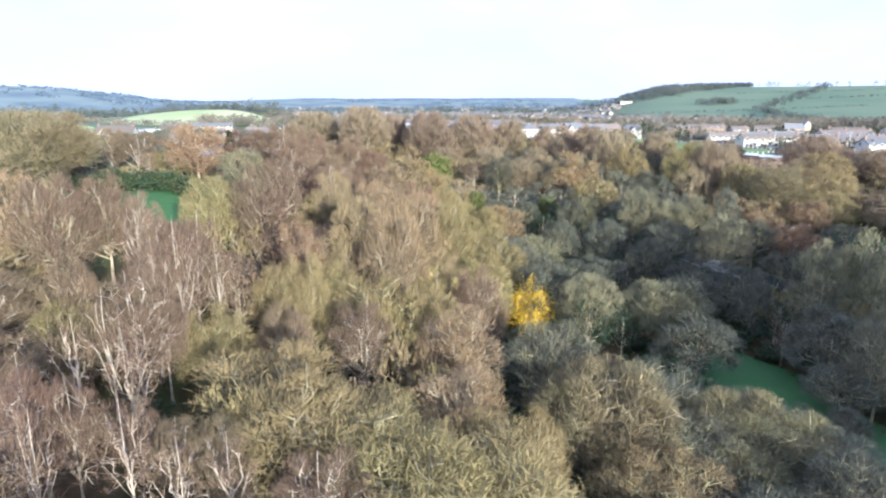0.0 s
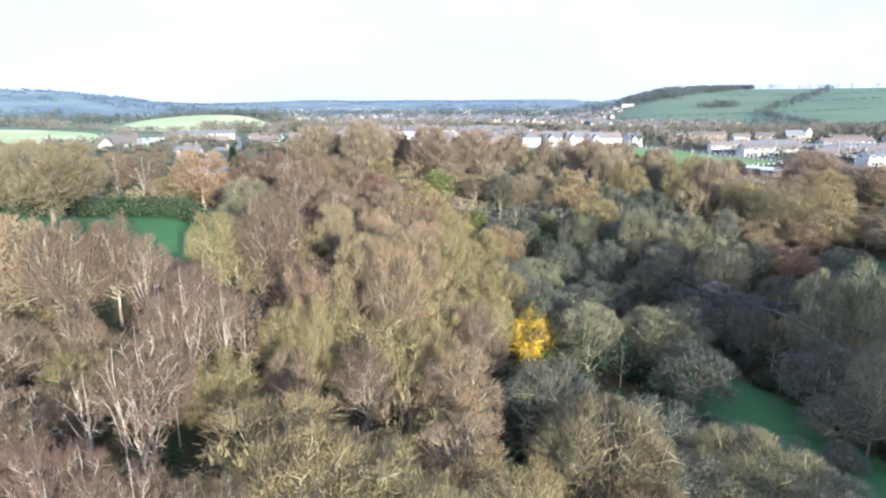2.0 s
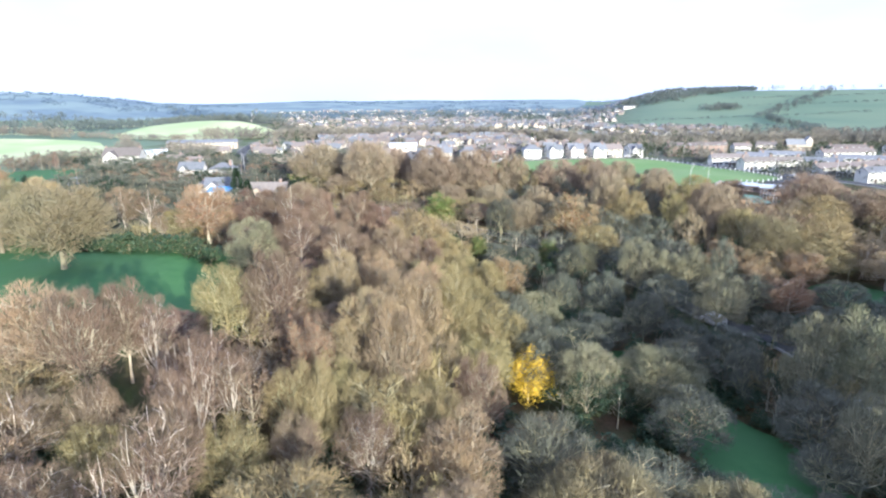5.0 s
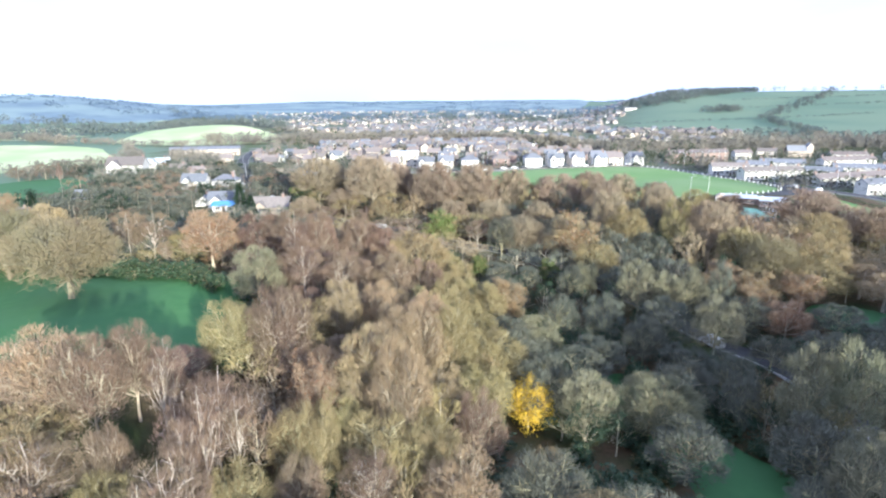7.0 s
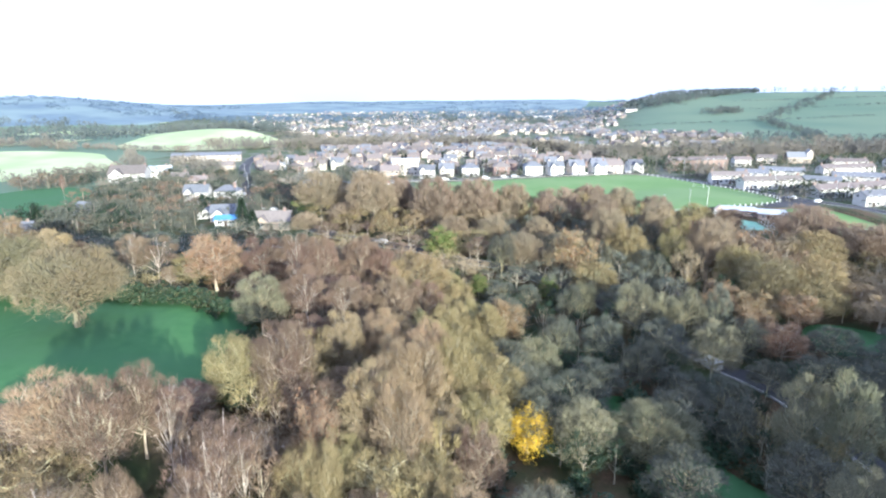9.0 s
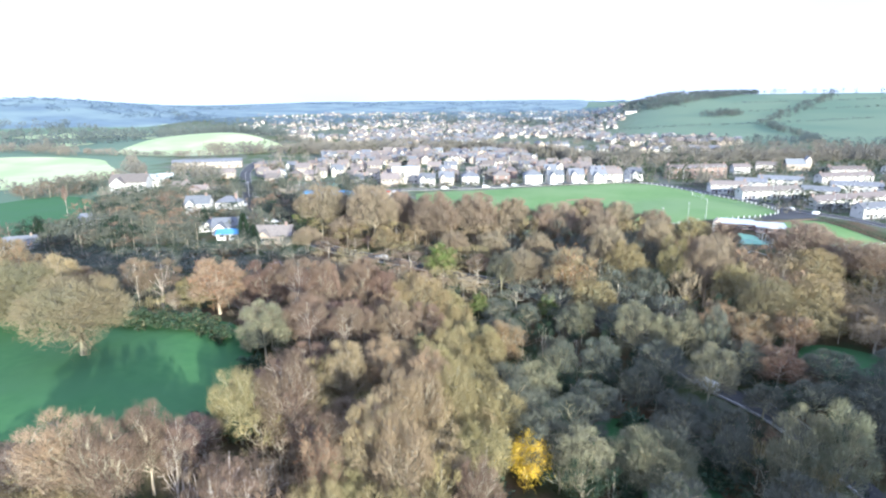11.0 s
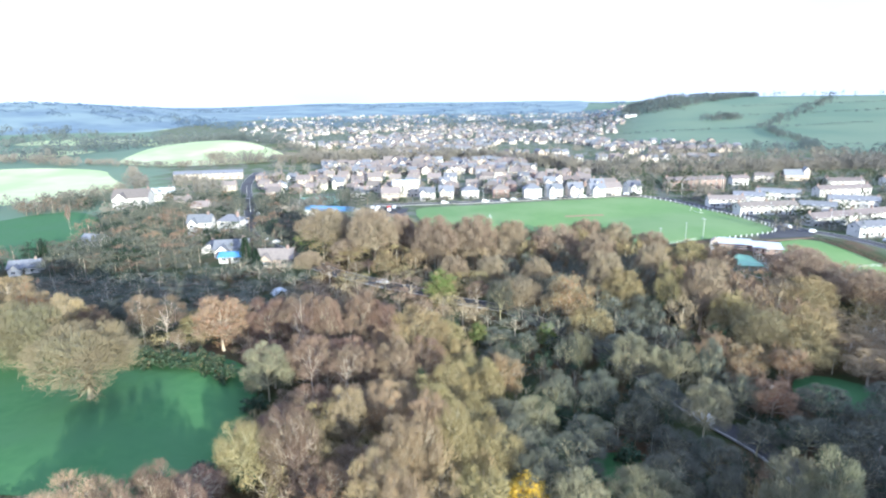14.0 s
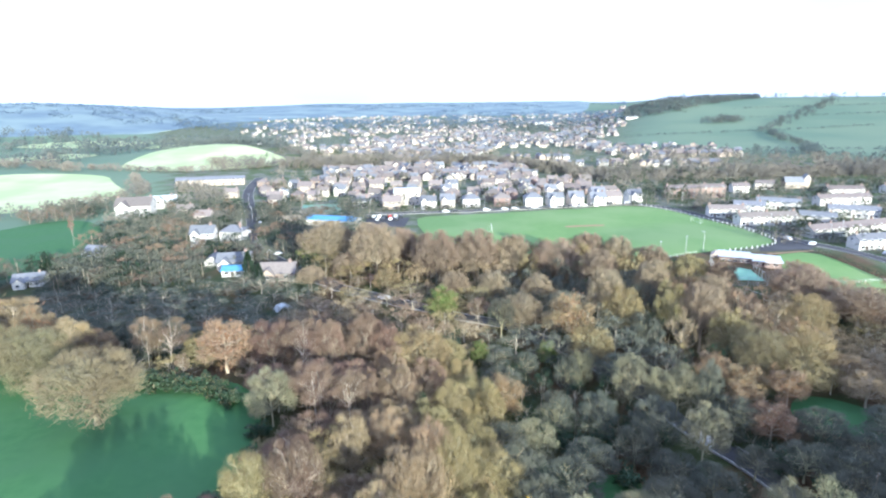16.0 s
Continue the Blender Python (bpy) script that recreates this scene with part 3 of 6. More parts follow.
KINDS = {
    # name: (shape, bark, twig material, leaf material, label, category)
    "birch": (dict(h=15, r=3.2, base=4.5, fork=0.93, limbs=10, second=7, twigs=3600, twig_len=1.1, twig_w=0.05, upright=0.75, trunk_r=0.115, lean=0.07), BIRCH_BARK, TWIG_PURPLE, None, "bare silver birch with white trunk and purplish twigs", "birch tree"),
    "oak": (dict(h=13.5, r=4.7, base=0.5, fork=0.6, limbs=15, second=7, twigs=5400, twig_len=0.95, twig_w=0.075, upright=0.35, trunk_r=0.19, lean=0.05), MOSS_BARK, TWIG_OLIVE, None, "bare spreading oak with mossy olive branches", "oak tree"),
    "ash": (dict(h=14.5, r=3.9, base=1.4, fork=0.75, limbs=15, second=7, twigs=5400, twig_len=1.0, twig_w=0.07, upright=0.7, trunk_r=0.20, lean=0.05), GREY_BARK, TWIG_TAN, None, "bare ash tree with a dense tan crown of twigs", "ash tree"),
    "alder": (dict(h=11.5, r=4.5, base=0.4, fork=0.6, limbs=15, second=7, twigs=5400, twig_len=0.9, twig_w=0.075, upright=0.55, trunk_r=0.19, lean=0.05), MOSS_BARK, TWIG_GREY_SHADED, None, "bare rounded alder with grey-green twigs", "alder tree"),
    "elm": (dict(h=13.5, r=4.3, base=1.6, fork=0.7, limbs=15, second=7, twigs=5400, twig_len=1.0, twig_w=0.07, upright=0.65, trunk_r=0.2, lean=0.05), GREY_BARK, TWIG_PURPLE, None, "bare elm tree with a purplish brown crown", "elm tree"),
    "broad_oak": (dict(h=15, r=7.6, base=1.6, fork=0.5, limbs=22, second=10, twigs=15000, twig_len=0.95, twig_w=0.062, upright=0.35, trunk_r=0.36, lean=0.04, spread=0.6), OAK_BARK, TWIG_OAK, None, "large bare spreading oak with a wide olive-brown crown", "oak tree"),
    "dome_ash": (dict(h=15, r=8.0, base=0.6, fork=0.6, limbs=30, second=8, twigs=24000, twig_len=1.0, twig_w=0.055, upright=0.7, trunk_r=0.28, lean=0.04, spread=0.8), MOSS_BARK, TWIG_OAK, None, "large bare rounded tree with dense olive-brown twigs", "ash tree"),
    "dome_alder": (dict(h=12, r=8.0, base=0.3, fork=0.55, limbs=30, second=8, twigs=20000, twig_len=0.95, twig_w=0.06, upright=0.6, trunk_r=0.26, lean=0.04, spread=0.8), MOSS_BARK, TWIG_LICHEN, None, "wide bare rounded alder with grey-green twigs", "alder tree"),
    "tall_ash": (dict(h=18, r=7.0, base=2.5, fork=0.75, limbs=26, second=6, twigs=11000, twig_len=1.3, twig_w=0.10, upright=1.0, trunk_r=0.3, lean=0.04, spread=0.45), GREY_BARK, TWIG_BROWN, None, "tall bare ash with an upright brown crown", "ash tree"),
    "mossy_oak": (dict(h=13.5, r=4.7, base=0.3, fork=0.6, limbs=17, second=7, twigs=6000, twig_len=0.95, twig_w=0.072, upright=0.45, trunk_r=0.18, lean=0.05), MOSS_BARK, TWIG_LICHEN, None, "bare rounded oak with grey-green lichened twigs", "oak tree"),
    "slim_birch": (dict(h=13, r=1.9, base=5.0, fork=0.95, limbs=9, second=4, twigs=700, twig_len=0.8, twig_w=0.035, upright=0.9, trunk_r=0.105, lean=0.10, spread=0.3), BIRCH_BARK, TWIG_PURPLE, None, "slender birch with a bare white leaning trunk", "birch tree"),
    "beech": (dict(h=12.5, r=4.0, base=0.2, fork=0.75, limbs=13, second=7, twigs=4200, twig_len=0.9, twig_w=0.07, upright=0.45, trunk_r=0.2, leaves=2600, leaf=0.15), GREY_BARK, TWIG_TAN, LEAF_RUST, "beech tree keeping rust-brown dead leaves", "beech tree"),
}


def make_tree(name, kind, seed, label="", **change):
    shape, bark, twig_m, leaf_m, text, category = KINDS[kind]
    shape = {**shape, **change}
    trunk, limbs, crown, foliage = tree_parts(np.random.default_rng(seed), **shape)
    top = empty(name, label or text, category, "trees of the wood")
    mesh_part("trunk", *trunk, bark, top, flat=False)
    mesh_part("branchwork", *limbs, bark, top, flat=False)
    mesh_part("crown", *crown, twig_m, top)
    if foliage:
        mesh_part("foliage", *foliage, leaf_m, top)
    return top


def plant(model, x, y, h_scale=1.0, r_scale=1.0, turn=None, z=None):
    turn = (x * 37.7 + y * 91.3) % 360 if turn is None else turn
    ob = copy_thing(model, pose(x, y, float(land(x, y)) if z is None else z, 0, 0, turn))
    ob.scale = (r_scale, r_scale, h_scale)
    return ob


def retire(model):
    """Take the first of a kind away once its copies stand."""
    for o in (*model.children_recursive, model):
        bpy.data.objects.remove(o)


MODELS = {k: [make_tree(f"{k.split('_')[-1]}_tree", k, 10 * i + len(k)) for i in range(n)] for k, n in (("birch", 3), ("oak", 4), ("ash", 4), ("alder", 3), ("elm", 3), ("beech", 2), ("broad_oak", 2), ("dome_ash", 2), ("dome_alder", 1), ("tall_ash", 3), ("mossy_oak", 3), ("slim_birch", 4))}
CLOSE = {k: [make_tree(f"{k}_tree", k, 200 + 10 * i + len(k), twigs=int(KINDS[k][0]["twigs"] * 1.6), twig_w=KINDS[k][0]["twig_w"] * 0.62, twig_len=KINDS[k][0]["twig_len"] * 0.95,
                       limbs=KINDS[k][0]["limbs"] + 7, second=KINDS[k][0]["second"] + 4, spread=0.42, base=min(2.4, KINDS[k][0]["base"]), trunk_r=KINDS[k][0]["trunk_r"] * 1.1)
             for i in range(n)] for k, n in (("birch", 3), ("oak", 4), ("ash", 3), ("alder", 2), ("elm", 2), ("beech", 1))}
SPENT = [m for ms in CLOSE.values() for m in ms] + [m for ms in MODELS.values() for m in ms]

# trees that stand out: kind, x, y, height of the top above datum, crown radius
NEAR_TREES = [("ash", 15.9, 50, 0.8, 8.2), ("ash", 31, 51, -3.8, 8.1), ("alder", 27.6, 61, -7.4, 1.9), ("alder", 48.4, 63, -5.5, 4.4), ("alder", 45.2, 57, -8.4, 2.9), ("oak", -17.9, 44, 4.9, 2.6),
              ("oak", -10.7, 44, 2.3, 3.8), ("oak", -4.6, 45, 1.4, 3.3), ("oak", -20.5, 48, 7.8, 3.4), ("oak", -16.3, 55, 10.7, 3.1), ("oak", -30.8, 44, 9.8, 3.3), ("birch", -24.3, 42, 13.5, 3.4),
              ("birch", -24.2, 46, 15, 2.1), ("birch", -25.2, 30, 11.8, 2), ("birch", -23.5, 32, 9.3, 2.3), ("birch", -14.1, 32, 6.4, 1.9), ("birch", -17.2, 33, 6.4, 1.9), ("birch", -20.7, 34, 6.6, 1.9),
              ("oak", 7.9, 41, 1.8, 2.2), ("oak", -1.2, 57, 6.2, 3.1)]
HILL_TREES = [("oak", -29.2, 71, 17.2, 3.9), ("elm", -22.4, 72, 19, 4.7), ("ash", -43, 55, 19.8, 4.6), ("elm", -37.7, 54, 19.2, 3.5), ("elm", -35.7, 59, 18.7, 2.9), ("birch", -31.8, 58.5, 16.9, 2.3),
              ("birch", -24.6, 53, 16.3, 3.6), ("birch", -27, 52, 14.4, 2.3), ("beech", -15.7, 61, 13.2, 2.8), ("oak", -13, 60, 9.4, 3.2), ("ash", -9.4, 66, 15.4, 4.4), ("ash", -5.6, 62, 15.6, 3.7),
              ("ash", -4.1, 78, 14, 3.9), ("oak", 0.9, 85, 12.1, 4.6), ("elm", 4.3, 65, 6.6, 3.3), ("oak", 13.1, 65, -2.1, 3.1), ("mossy_oak", 22, 81, 1.2, 4.9), ("alder", 33.9, 83, -1.4, 7.8),
              ("alder", 48.1, 84, -0.8, 3.6), ("mossy_oak", 54.8, 78, 7.2, 4.7), ("mossy_oak", 59.2, 75, 8.8, 4.8), ("mossy_oak", 52.2, 62, 2.8, 4.1), ("oak", -2.2, 59, 7.1, 4.1), ("oak", -13.9, 55, 11.1, 2.4),
              ("elm", -32.9, 48, 12.4, 2.4), ("elm", -14.8, 50, 7.3, 2.6)]
RIDGE_TREES = [("elm", -37.5, 113, 20.5, 5.3), ("birch", -30.8, 111, 21.9, 4.2), ("elm", -25.9, 114, 20.8, 3.6), ("elm", -19.4, 122, 19, 4.6), ("elm", -15.2, 123, 16, 4.4), ("birch", -25, 95, 20.1, 4.3),
               ("mossy_oak", -33.1, 95, 18.1, 4.7), ("birch", -18.8, 96, 17.1, 3.5), ("oak", -7.7, 125, 14.3, 8.5), ("elm", -10.4, 104, 14.8, 4.5), ("elm", -15.9, 101, 13.5, 3.7), ("ash", -16.3, 83, 16.3, 3.7),
               ("ash", -10.8, 87, 14.5, 4), ("ash", -3.1, 87, 13.4, 4.4), ("ash", -7.3, 75, 15.2, 4.4), ("ash", -9.5, 67, 14.6, 3.8), ("oak", 0.8, 107, 9.6, 4.4), ("oak", 2.8, 122, 7.3, 3.9),
               ("oak", 8.2, 109, 6, 4.3), ("oak", 7.9, 89, 5.7, 5.8), ("birch", 8.6, 156, 10, 3.6)]
VALLEY_TREES = [("beech", 12.4, 118, 5, 5.1), ("mossy_oak", 17.6, 105, 1.1, 5.1), ("alder", 12.7, 138, 2.1, 5.3), ("alder", 20, 135, 2.5, 3.5), ("alder", 15, 152, 11.3, 4.1), ("beech", 33.9, 150, 13.5, 7.5),
                ("ash", 20.9, 156, 10.3, 6.8), ("oak", 37.5, 141, 7.1, 6.6), ("mossy_oak", 43, 122, 7.9, 5.2), ("mossy_oak", 33.2, 131, 4.8, 3.6), ("mossy_oak", 53.5, 120, 6, 4.6), ("mossy_oak", 48.7, 120, 5.7, 3.4),
                ("alder", 59.3, 118, 8.3, 3), ("broad_oak", 76.4, 130, 10.9, 7.1), ("oak", 88.8, 130, 12, 6), ("oak", 73.8, 139, 11.5, 6.4), ("ash", 70.5, 149, 15.9, 6.8), ("oak", 63.5, 153, 16.5, 5.4),
                ("oak", 49.9, 154, 14.5, 6.1), ("ash", 46.4, 160, 17.4, 6.3), ("ash", 62.7, 169, 17.1, 6.6), ("ash", 107.2, 167, 16, 9.6), ("ash", 115.8, 152, 13.6, 10.1), ("oak", 99.3, 148, 13.4, 6.8),
                ("beech", 101, 128, 4, 6.3), ("mossy_oak", 52.7, 104, 5.4, 5), ("alder", 39.1, 105, 0.3, 4.4), ("alder", 33.5, 114, 1.9, 5), ("alder", 24.2, 115, 1.9, 4.5), ("alder", 29.3, 129, 4.1, 3.6),
                ("alder", 53.5, 147, 7.9, 5.9), ("alder", 59.9, 97, -0.4, 4.1)]
MEADOW_TREES = [("broad_oak", -61.6, 88, 24.7, 9.2), ("oak", -81.6, 101, 23.5, 7.8), ("beech", -88.9, 113, 23.6, 5), ("ash", -76.6, 107, 24.3, 4.5), ("elm", -72.5, 107, 20.5, 4.4), ("ash", -73.3, 113, 18.4, 1.9),
                ("birch", -65.7, 114, 20.8, 3.6), ("birch", -61.2, 115, 20, 4.4), ("birch", -53.9, 105, 16.4, 1.5), ("beech", -47, 110, 21.8, 5.8), ("alder", -57.9, 121, 14.8, 3.4)]
TALL_ROW = [("ash", 49.4, 180, 17.8, 7), ("ash", -45.8, 207, 22.1, 10.9), ("ash", -26.2, 194, 24.4, 9.4), ("ash", -16.5, 200, 21, 6.1), ("ash", -4.5, 189, 22.3, 8.1), ("ash", 9.2, 194, 21.5, 8.7),
            ("ash", 22.3, 197, 19.1, 6.8), ("ash", 38, 195, 17.6, 9.5), ("ash", -35, 196, 12.8, 7.3), ("birch", -30.6, 182, 8.2, 3), ("birch", -26.5, 184, 8.3, 2.7)]
# the western trees, mostly out of view, are added to shade the thicket
BACK_TREES = [("oak", -104, 110, 25.0, 6.5), ("oak", -112, 106, 25.0, 6.5), ("ash", -120, 112, 25.0, 6.5), ("ash", -97, 118, 25.0, 6.0), ("oak", -95, 103, 24.5, 6.5), ("ash", -130, 108, 25.0, 7.0),
              ("ash", 52, 208, 17.0, 6.6), ("ash", 62, 203, 16.4, 6.4), ("ash", 73, 197, 14.6, 6.0), ("oak", 84, 190, 13.4, 5.8), ("oak", 121, 188, 11.0, 5.0), ("ash", 92, 184, 12.0, 5.0),
              ("birch", -38, 174, 10.5, 4.0), ("ash", -46, 181, 12.0, 5.0), ("oak", -20, 178, 12.0, 5.0), ("ash", 2, 174, 12.0, 5.4), ("ash", 14, 174, 12.0, 5.4), ("ash", 28, 172, 12.0, 5.4), ("ash", 80, 165, 13.0, 6.0)]
SLIM_BIRCHES = [("slim_birch", -24.6, 39, 12.8, 1.8), ("slim_birch", -27.5, 38, 11.0, 1.8), ("slim_birch", -21.8, 37, 10.4, 1.7), ("slim_birch", -19.5, 30.5, 8.6, 1.8), ("slim_birch", -22.6, 27.5, 9.6, 1.9), ("slim_birch", -12.6, 29, 6.8, 1.7),
                ("slim_birch", -23.4, 49.5, 16.2, 1.9), ("slim_birch", -26.3, 48.5, 14.4, 1.8), ("slim_birch", -30.5, 55, 16.8, 1.8), ("slim_birch", -16, 29, 7.2, 1.7), ("slim_birch", -21.5, 51, 13.6, 1.7)]
STANDING = SLIM_BIRCHES + NEAR_TREES + HILL_TREES + RIDGE_TREES + VALLEY_TREES + MEADOW_TREES + TALL_ROW + BACK_TREES
TOPS = [(x, y, z) for _, x, y, z, _ in STANDING] + [(-8, 61, 12), (10, 75, -9), (27, 106, -7), (36, 101, -8), (40, 62, -11), (-45, 22, 12), (-10, 25, 2), (0, 25, 0), (-32, 24, 8), (10, 36, -6), (22, 36, -8), (110, 100, 6),
    (-69, 145, 9), (-62, 130, 10), (-110, 150, 8), (-29, 167, 8.5), (-2, 168, 9), (-15, 135, 11), (-45, 132, 12), (-75, 165, 8.5), (-95, 172, 8.5), (-50, 150, 9), (-90, 130, 9), (-120, 135, 9), (-130, 160, 8),
    (12, 180, 9), (30, 123, 1), (48, 95, -3), (75, 100, 3), (26, 92, -8), (66, 112, 2)]


def canopy(x, y):
    """Height of the tree tops at x, y."""
    return surface_over(TOPS, x, y)


count = {}
for kind, x, y, top_z, radius in STANDING:
    if kind == "ash" and y > 140:
        kind = "tall_ash"
    if radius > 6.2 and y < 115 and kind in ("oak", "ash", "alder"):
        kind = {"oak": "broad_oak", "ash": "dome_ash", "alder": "dome_alder"}[kind]
    count[kind] = count.get(kind, 0) + 1
    stock = (CLOSE if y < (92 if x < 12 else 76) and kind in CLOSE else MODELS)[kind]
    model = stock[count[kind] % len(stock)]
    shape = KINDS[kind][0]
    tall = top_z - float(land(x, y))
    plant(model, x, y, tall / shape["h"], (1.18 if y < 70 and x < 8 else 1.06) * radius / shape["r"])

# the yellow tree, the ivy-clad tree, the light green tree and the dark conifer
gold = make_tree("yellow_tree", "ash", 5, "small tree full of bright yellow autumn leaves", h=9.8, r=4.4, base=0.4, fork=0.9, twigs=500, twig_w=0.03, trunk_r=0.12, leaves=12000, leaf=0.15, clump=0.0, limbs=24, second=10)
for o in gold.children:
    if o.name.startswith("foliage"):
        o.data.materials.clear()
        o.data.materials.append(LEAF_GOLD)
    if not o.name.startswith("trunk"):
        # a crown that narrows to a point
        for v in o.data.vertices:
            k_ = 1.12 - 0.95 * max(0.0, v.co.z / 9.8 - 0.3)
            v.co.x, v.co.y = v.co.x * k_, v.co.y * k_
gold.matrix_basis = pose(13.4, 83.3, -1.1 - 9.8)
KINDS["ivied"] = (dict(KINDS["ash"][0], h=12, r=3.6, base=1.0, fork=0.8, twigs=1200, leaves=5200, leaf=0.24, clump=0.4), MOSS_BARK, TWIG_OLIVE, LEAF_IVY, "ivy-clad tree with a green crown", "ivy-clad tree")
KINDS["lime"] = (dict(KINDS["ash"][0], h=11, r=4.6, base=1.5, fork=0.7, twigs=1500, leaves=3000, leaf=0.24, clump=0.3), GREY_BARK, TWIG_OLIVE, LEAF_LIME, "rounded tree with light green leaves", "tree")
KINDS["holly"] = (dict(h=6, r=2.6, base=-1.6, fork=0.8, limbs=12, second=6, twigs=400, twig_len=0.7, twig_w=0.04, upright=0.5, trunk_r=0.14, leaves=1200, leaf=0.34, clump=0.2), OAK_BARK, TWIG_OLIVE, LEAF_HOLLY, "dense dark evergreen holly bush", "holly")
ivied = make_tree("ivy_clad_tree", "ivied", 3)
lime = make_tree("green_tree", "lime", 4)
hollies = [make_tree("holly_bush", "holly", 40 + i) for i in range(2)]
SPENT += [ivied, lime, *hollies]
plant(ivied, -2, 160.5, 0.95, 1.45)
plant(ivied, 26, 140, 0.7, 0.9)
plant(ivied, 8, 138, 0.6, 0.8)
plant(lime, -52, 207, 1.0, 1.1)
HOLLIES = [(-42, 98, 3.6), (-45, 100, 3.8), (-48.5, 101, 4.4), (-52, 101.5, 4.0), (-55.5, 102, 4.2), (-59, 102.5, 4.6), (-62.5, 103.5, 4.2), (-36, 98, 4.0), (-34.5, 91, 3.4), (-33.5, 84, 3.6), (-33.5, 77, 3.2), (-35, 71, 3.0), (-39, 67, 2.6),
           (-16, 40, 4.5), (-24, 40, 4.0), (-33, 48, 5.0), (-37, 47, 5.0), (8, 64, 3.0), (7, 72, 4.0), (-1, 53, 5.0), (6, 55, 4.0), (55, 92, 4.5), (60, 95, 4.5), (64, 86, 5.0), (-30, 72, 4.0), (-9, 51, 4.5), (-13, 55, 5.0), (44, 84, 4.5), (50, 86, 5.0), (54, 84, 5.0)]
# dark hollies added in the clearing's gaps, standing in for shade
CLEARING_BUSHES = [(8, 66, 3.4), (12, 66, 3.0), (16.5, 66, 3.4), (20, 69, 3.2), (24, 70, 3.6), (28.5, 70, 3.2), (30, 75, 3.6), (20, 75, 3.4), (8.0, 75, 3.0), (26, 65, 2.8), (5, 62, 3.2), (7, 79, 3.6), (5, 74, 3.6)]
# taken for evergreens; their dark leaves also stand in for the valley's shade
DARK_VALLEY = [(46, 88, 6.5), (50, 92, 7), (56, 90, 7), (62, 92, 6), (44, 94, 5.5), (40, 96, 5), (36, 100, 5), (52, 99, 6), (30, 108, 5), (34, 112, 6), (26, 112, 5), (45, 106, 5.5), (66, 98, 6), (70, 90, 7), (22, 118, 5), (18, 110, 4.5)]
# hollies round the glade, plus dark ones added where gaps lie in shade
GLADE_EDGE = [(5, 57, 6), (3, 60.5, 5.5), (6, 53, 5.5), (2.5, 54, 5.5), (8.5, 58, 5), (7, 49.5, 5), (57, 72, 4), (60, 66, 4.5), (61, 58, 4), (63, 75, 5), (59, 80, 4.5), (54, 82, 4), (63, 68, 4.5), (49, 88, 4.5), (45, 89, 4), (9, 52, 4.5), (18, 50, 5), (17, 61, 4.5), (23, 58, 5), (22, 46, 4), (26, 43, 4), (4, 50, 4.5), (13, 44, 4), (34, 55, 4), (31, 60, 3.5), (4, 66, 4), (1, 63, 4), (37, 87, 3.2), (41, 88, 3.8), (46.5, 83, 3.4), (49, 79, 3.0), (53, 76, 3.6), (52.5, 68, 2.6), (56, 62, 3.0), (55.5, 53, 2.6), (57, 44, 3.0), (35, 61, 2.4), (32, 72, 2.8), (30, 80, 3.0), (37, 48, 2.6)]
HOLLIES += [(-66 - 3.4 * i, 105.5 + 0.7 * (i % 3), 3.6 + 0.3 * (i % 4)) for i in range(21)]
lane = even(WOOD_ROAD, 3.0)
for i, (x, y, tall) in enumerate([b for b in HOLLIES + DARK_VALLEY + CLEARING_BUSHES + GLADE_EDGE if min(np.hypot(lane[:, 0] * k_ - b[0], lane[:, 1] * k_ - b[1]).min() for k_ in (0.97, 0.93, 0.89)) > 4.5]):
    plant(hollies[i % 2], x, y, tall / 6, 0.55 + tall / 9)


def conifer(h, r, seed):
    rng = np.random.default_rng(seed)
    top = empty("conifer", "tall dark green conifer beside the bungalow", "conifer")
    mesh_part("trunk", *tube([(0, 0, -0.4), (0.05, 0, h * 0.5), (0, 0.05, h * 0.97)], [0.22, 0.13, 0.03], 6), GREY_BARK, top)
    n = 3600
    s = rng.uniform(0.03, 1, n) ** 0.8
    a = rng.uniform(0, 6.283, n)
    reach = r * (1.03 - s) ** 0.75 * rng.uniform(0.35, 1.05, n) * (0.85 + 0.15 * np.sin(a * 5 + s * 40))
    p = np.column_stack([np.cos(a) * reach, np.sin(a) * reach, 0.4 + s * (h - 0.4)])
    d = np.column_stack([np.cos(a), np.sin(a), rng.uniform(-0.5, 0.3, n)]) + rng.normal(0, 0.3, (n, 3))
    w = np.cross(d, rng.normal(0, 1, (n, 3)))
    w /= np.linalg.norm(w, axis=1)[:, None]
    tri = np.stack([p - w * 0.11, p + w * 0.11, p + d * 0.5], 1).reshape(-1, 3)
    mesh_part("foliage", tri, np.arange(n * 3).reshape(-1, 3).tolist(), LEAF_DARK_AND_SHADE, top)
    return top


fir = conifer(11, 3.2, 3)
fir.matrix_basis = pose(-68.5, 186, float(land(-68.5, 186)))
for x, y, k in ((-64, 183, 0.7), (-151, 204, 0.75), (-154, 207, 0.7), (-61, 222, 0.6)):
    o = copy_thing(fir, pose(x, y, float(land(x, y)), 0, 0, x * 40))
    o.scale = (k * 1.1, k * 1.1, k)

# ---- the wood: trees at uneven spacing wherever the land is not open ----
rng = np.random.default_rng(12)
spots = []
cell = {}


def clear(x, y, gap, share=1.0):
    for i in (-1, 0, 1):
        for j in (-1, 0, 1):
            for a, b, room in cell.get((int(x // 8) + i, int(y // 8) + j), ()):
                if (a - x) ** 2 + (b - y) ** 2 < max(gap, share * room) ** 2:
                    return False
    return True


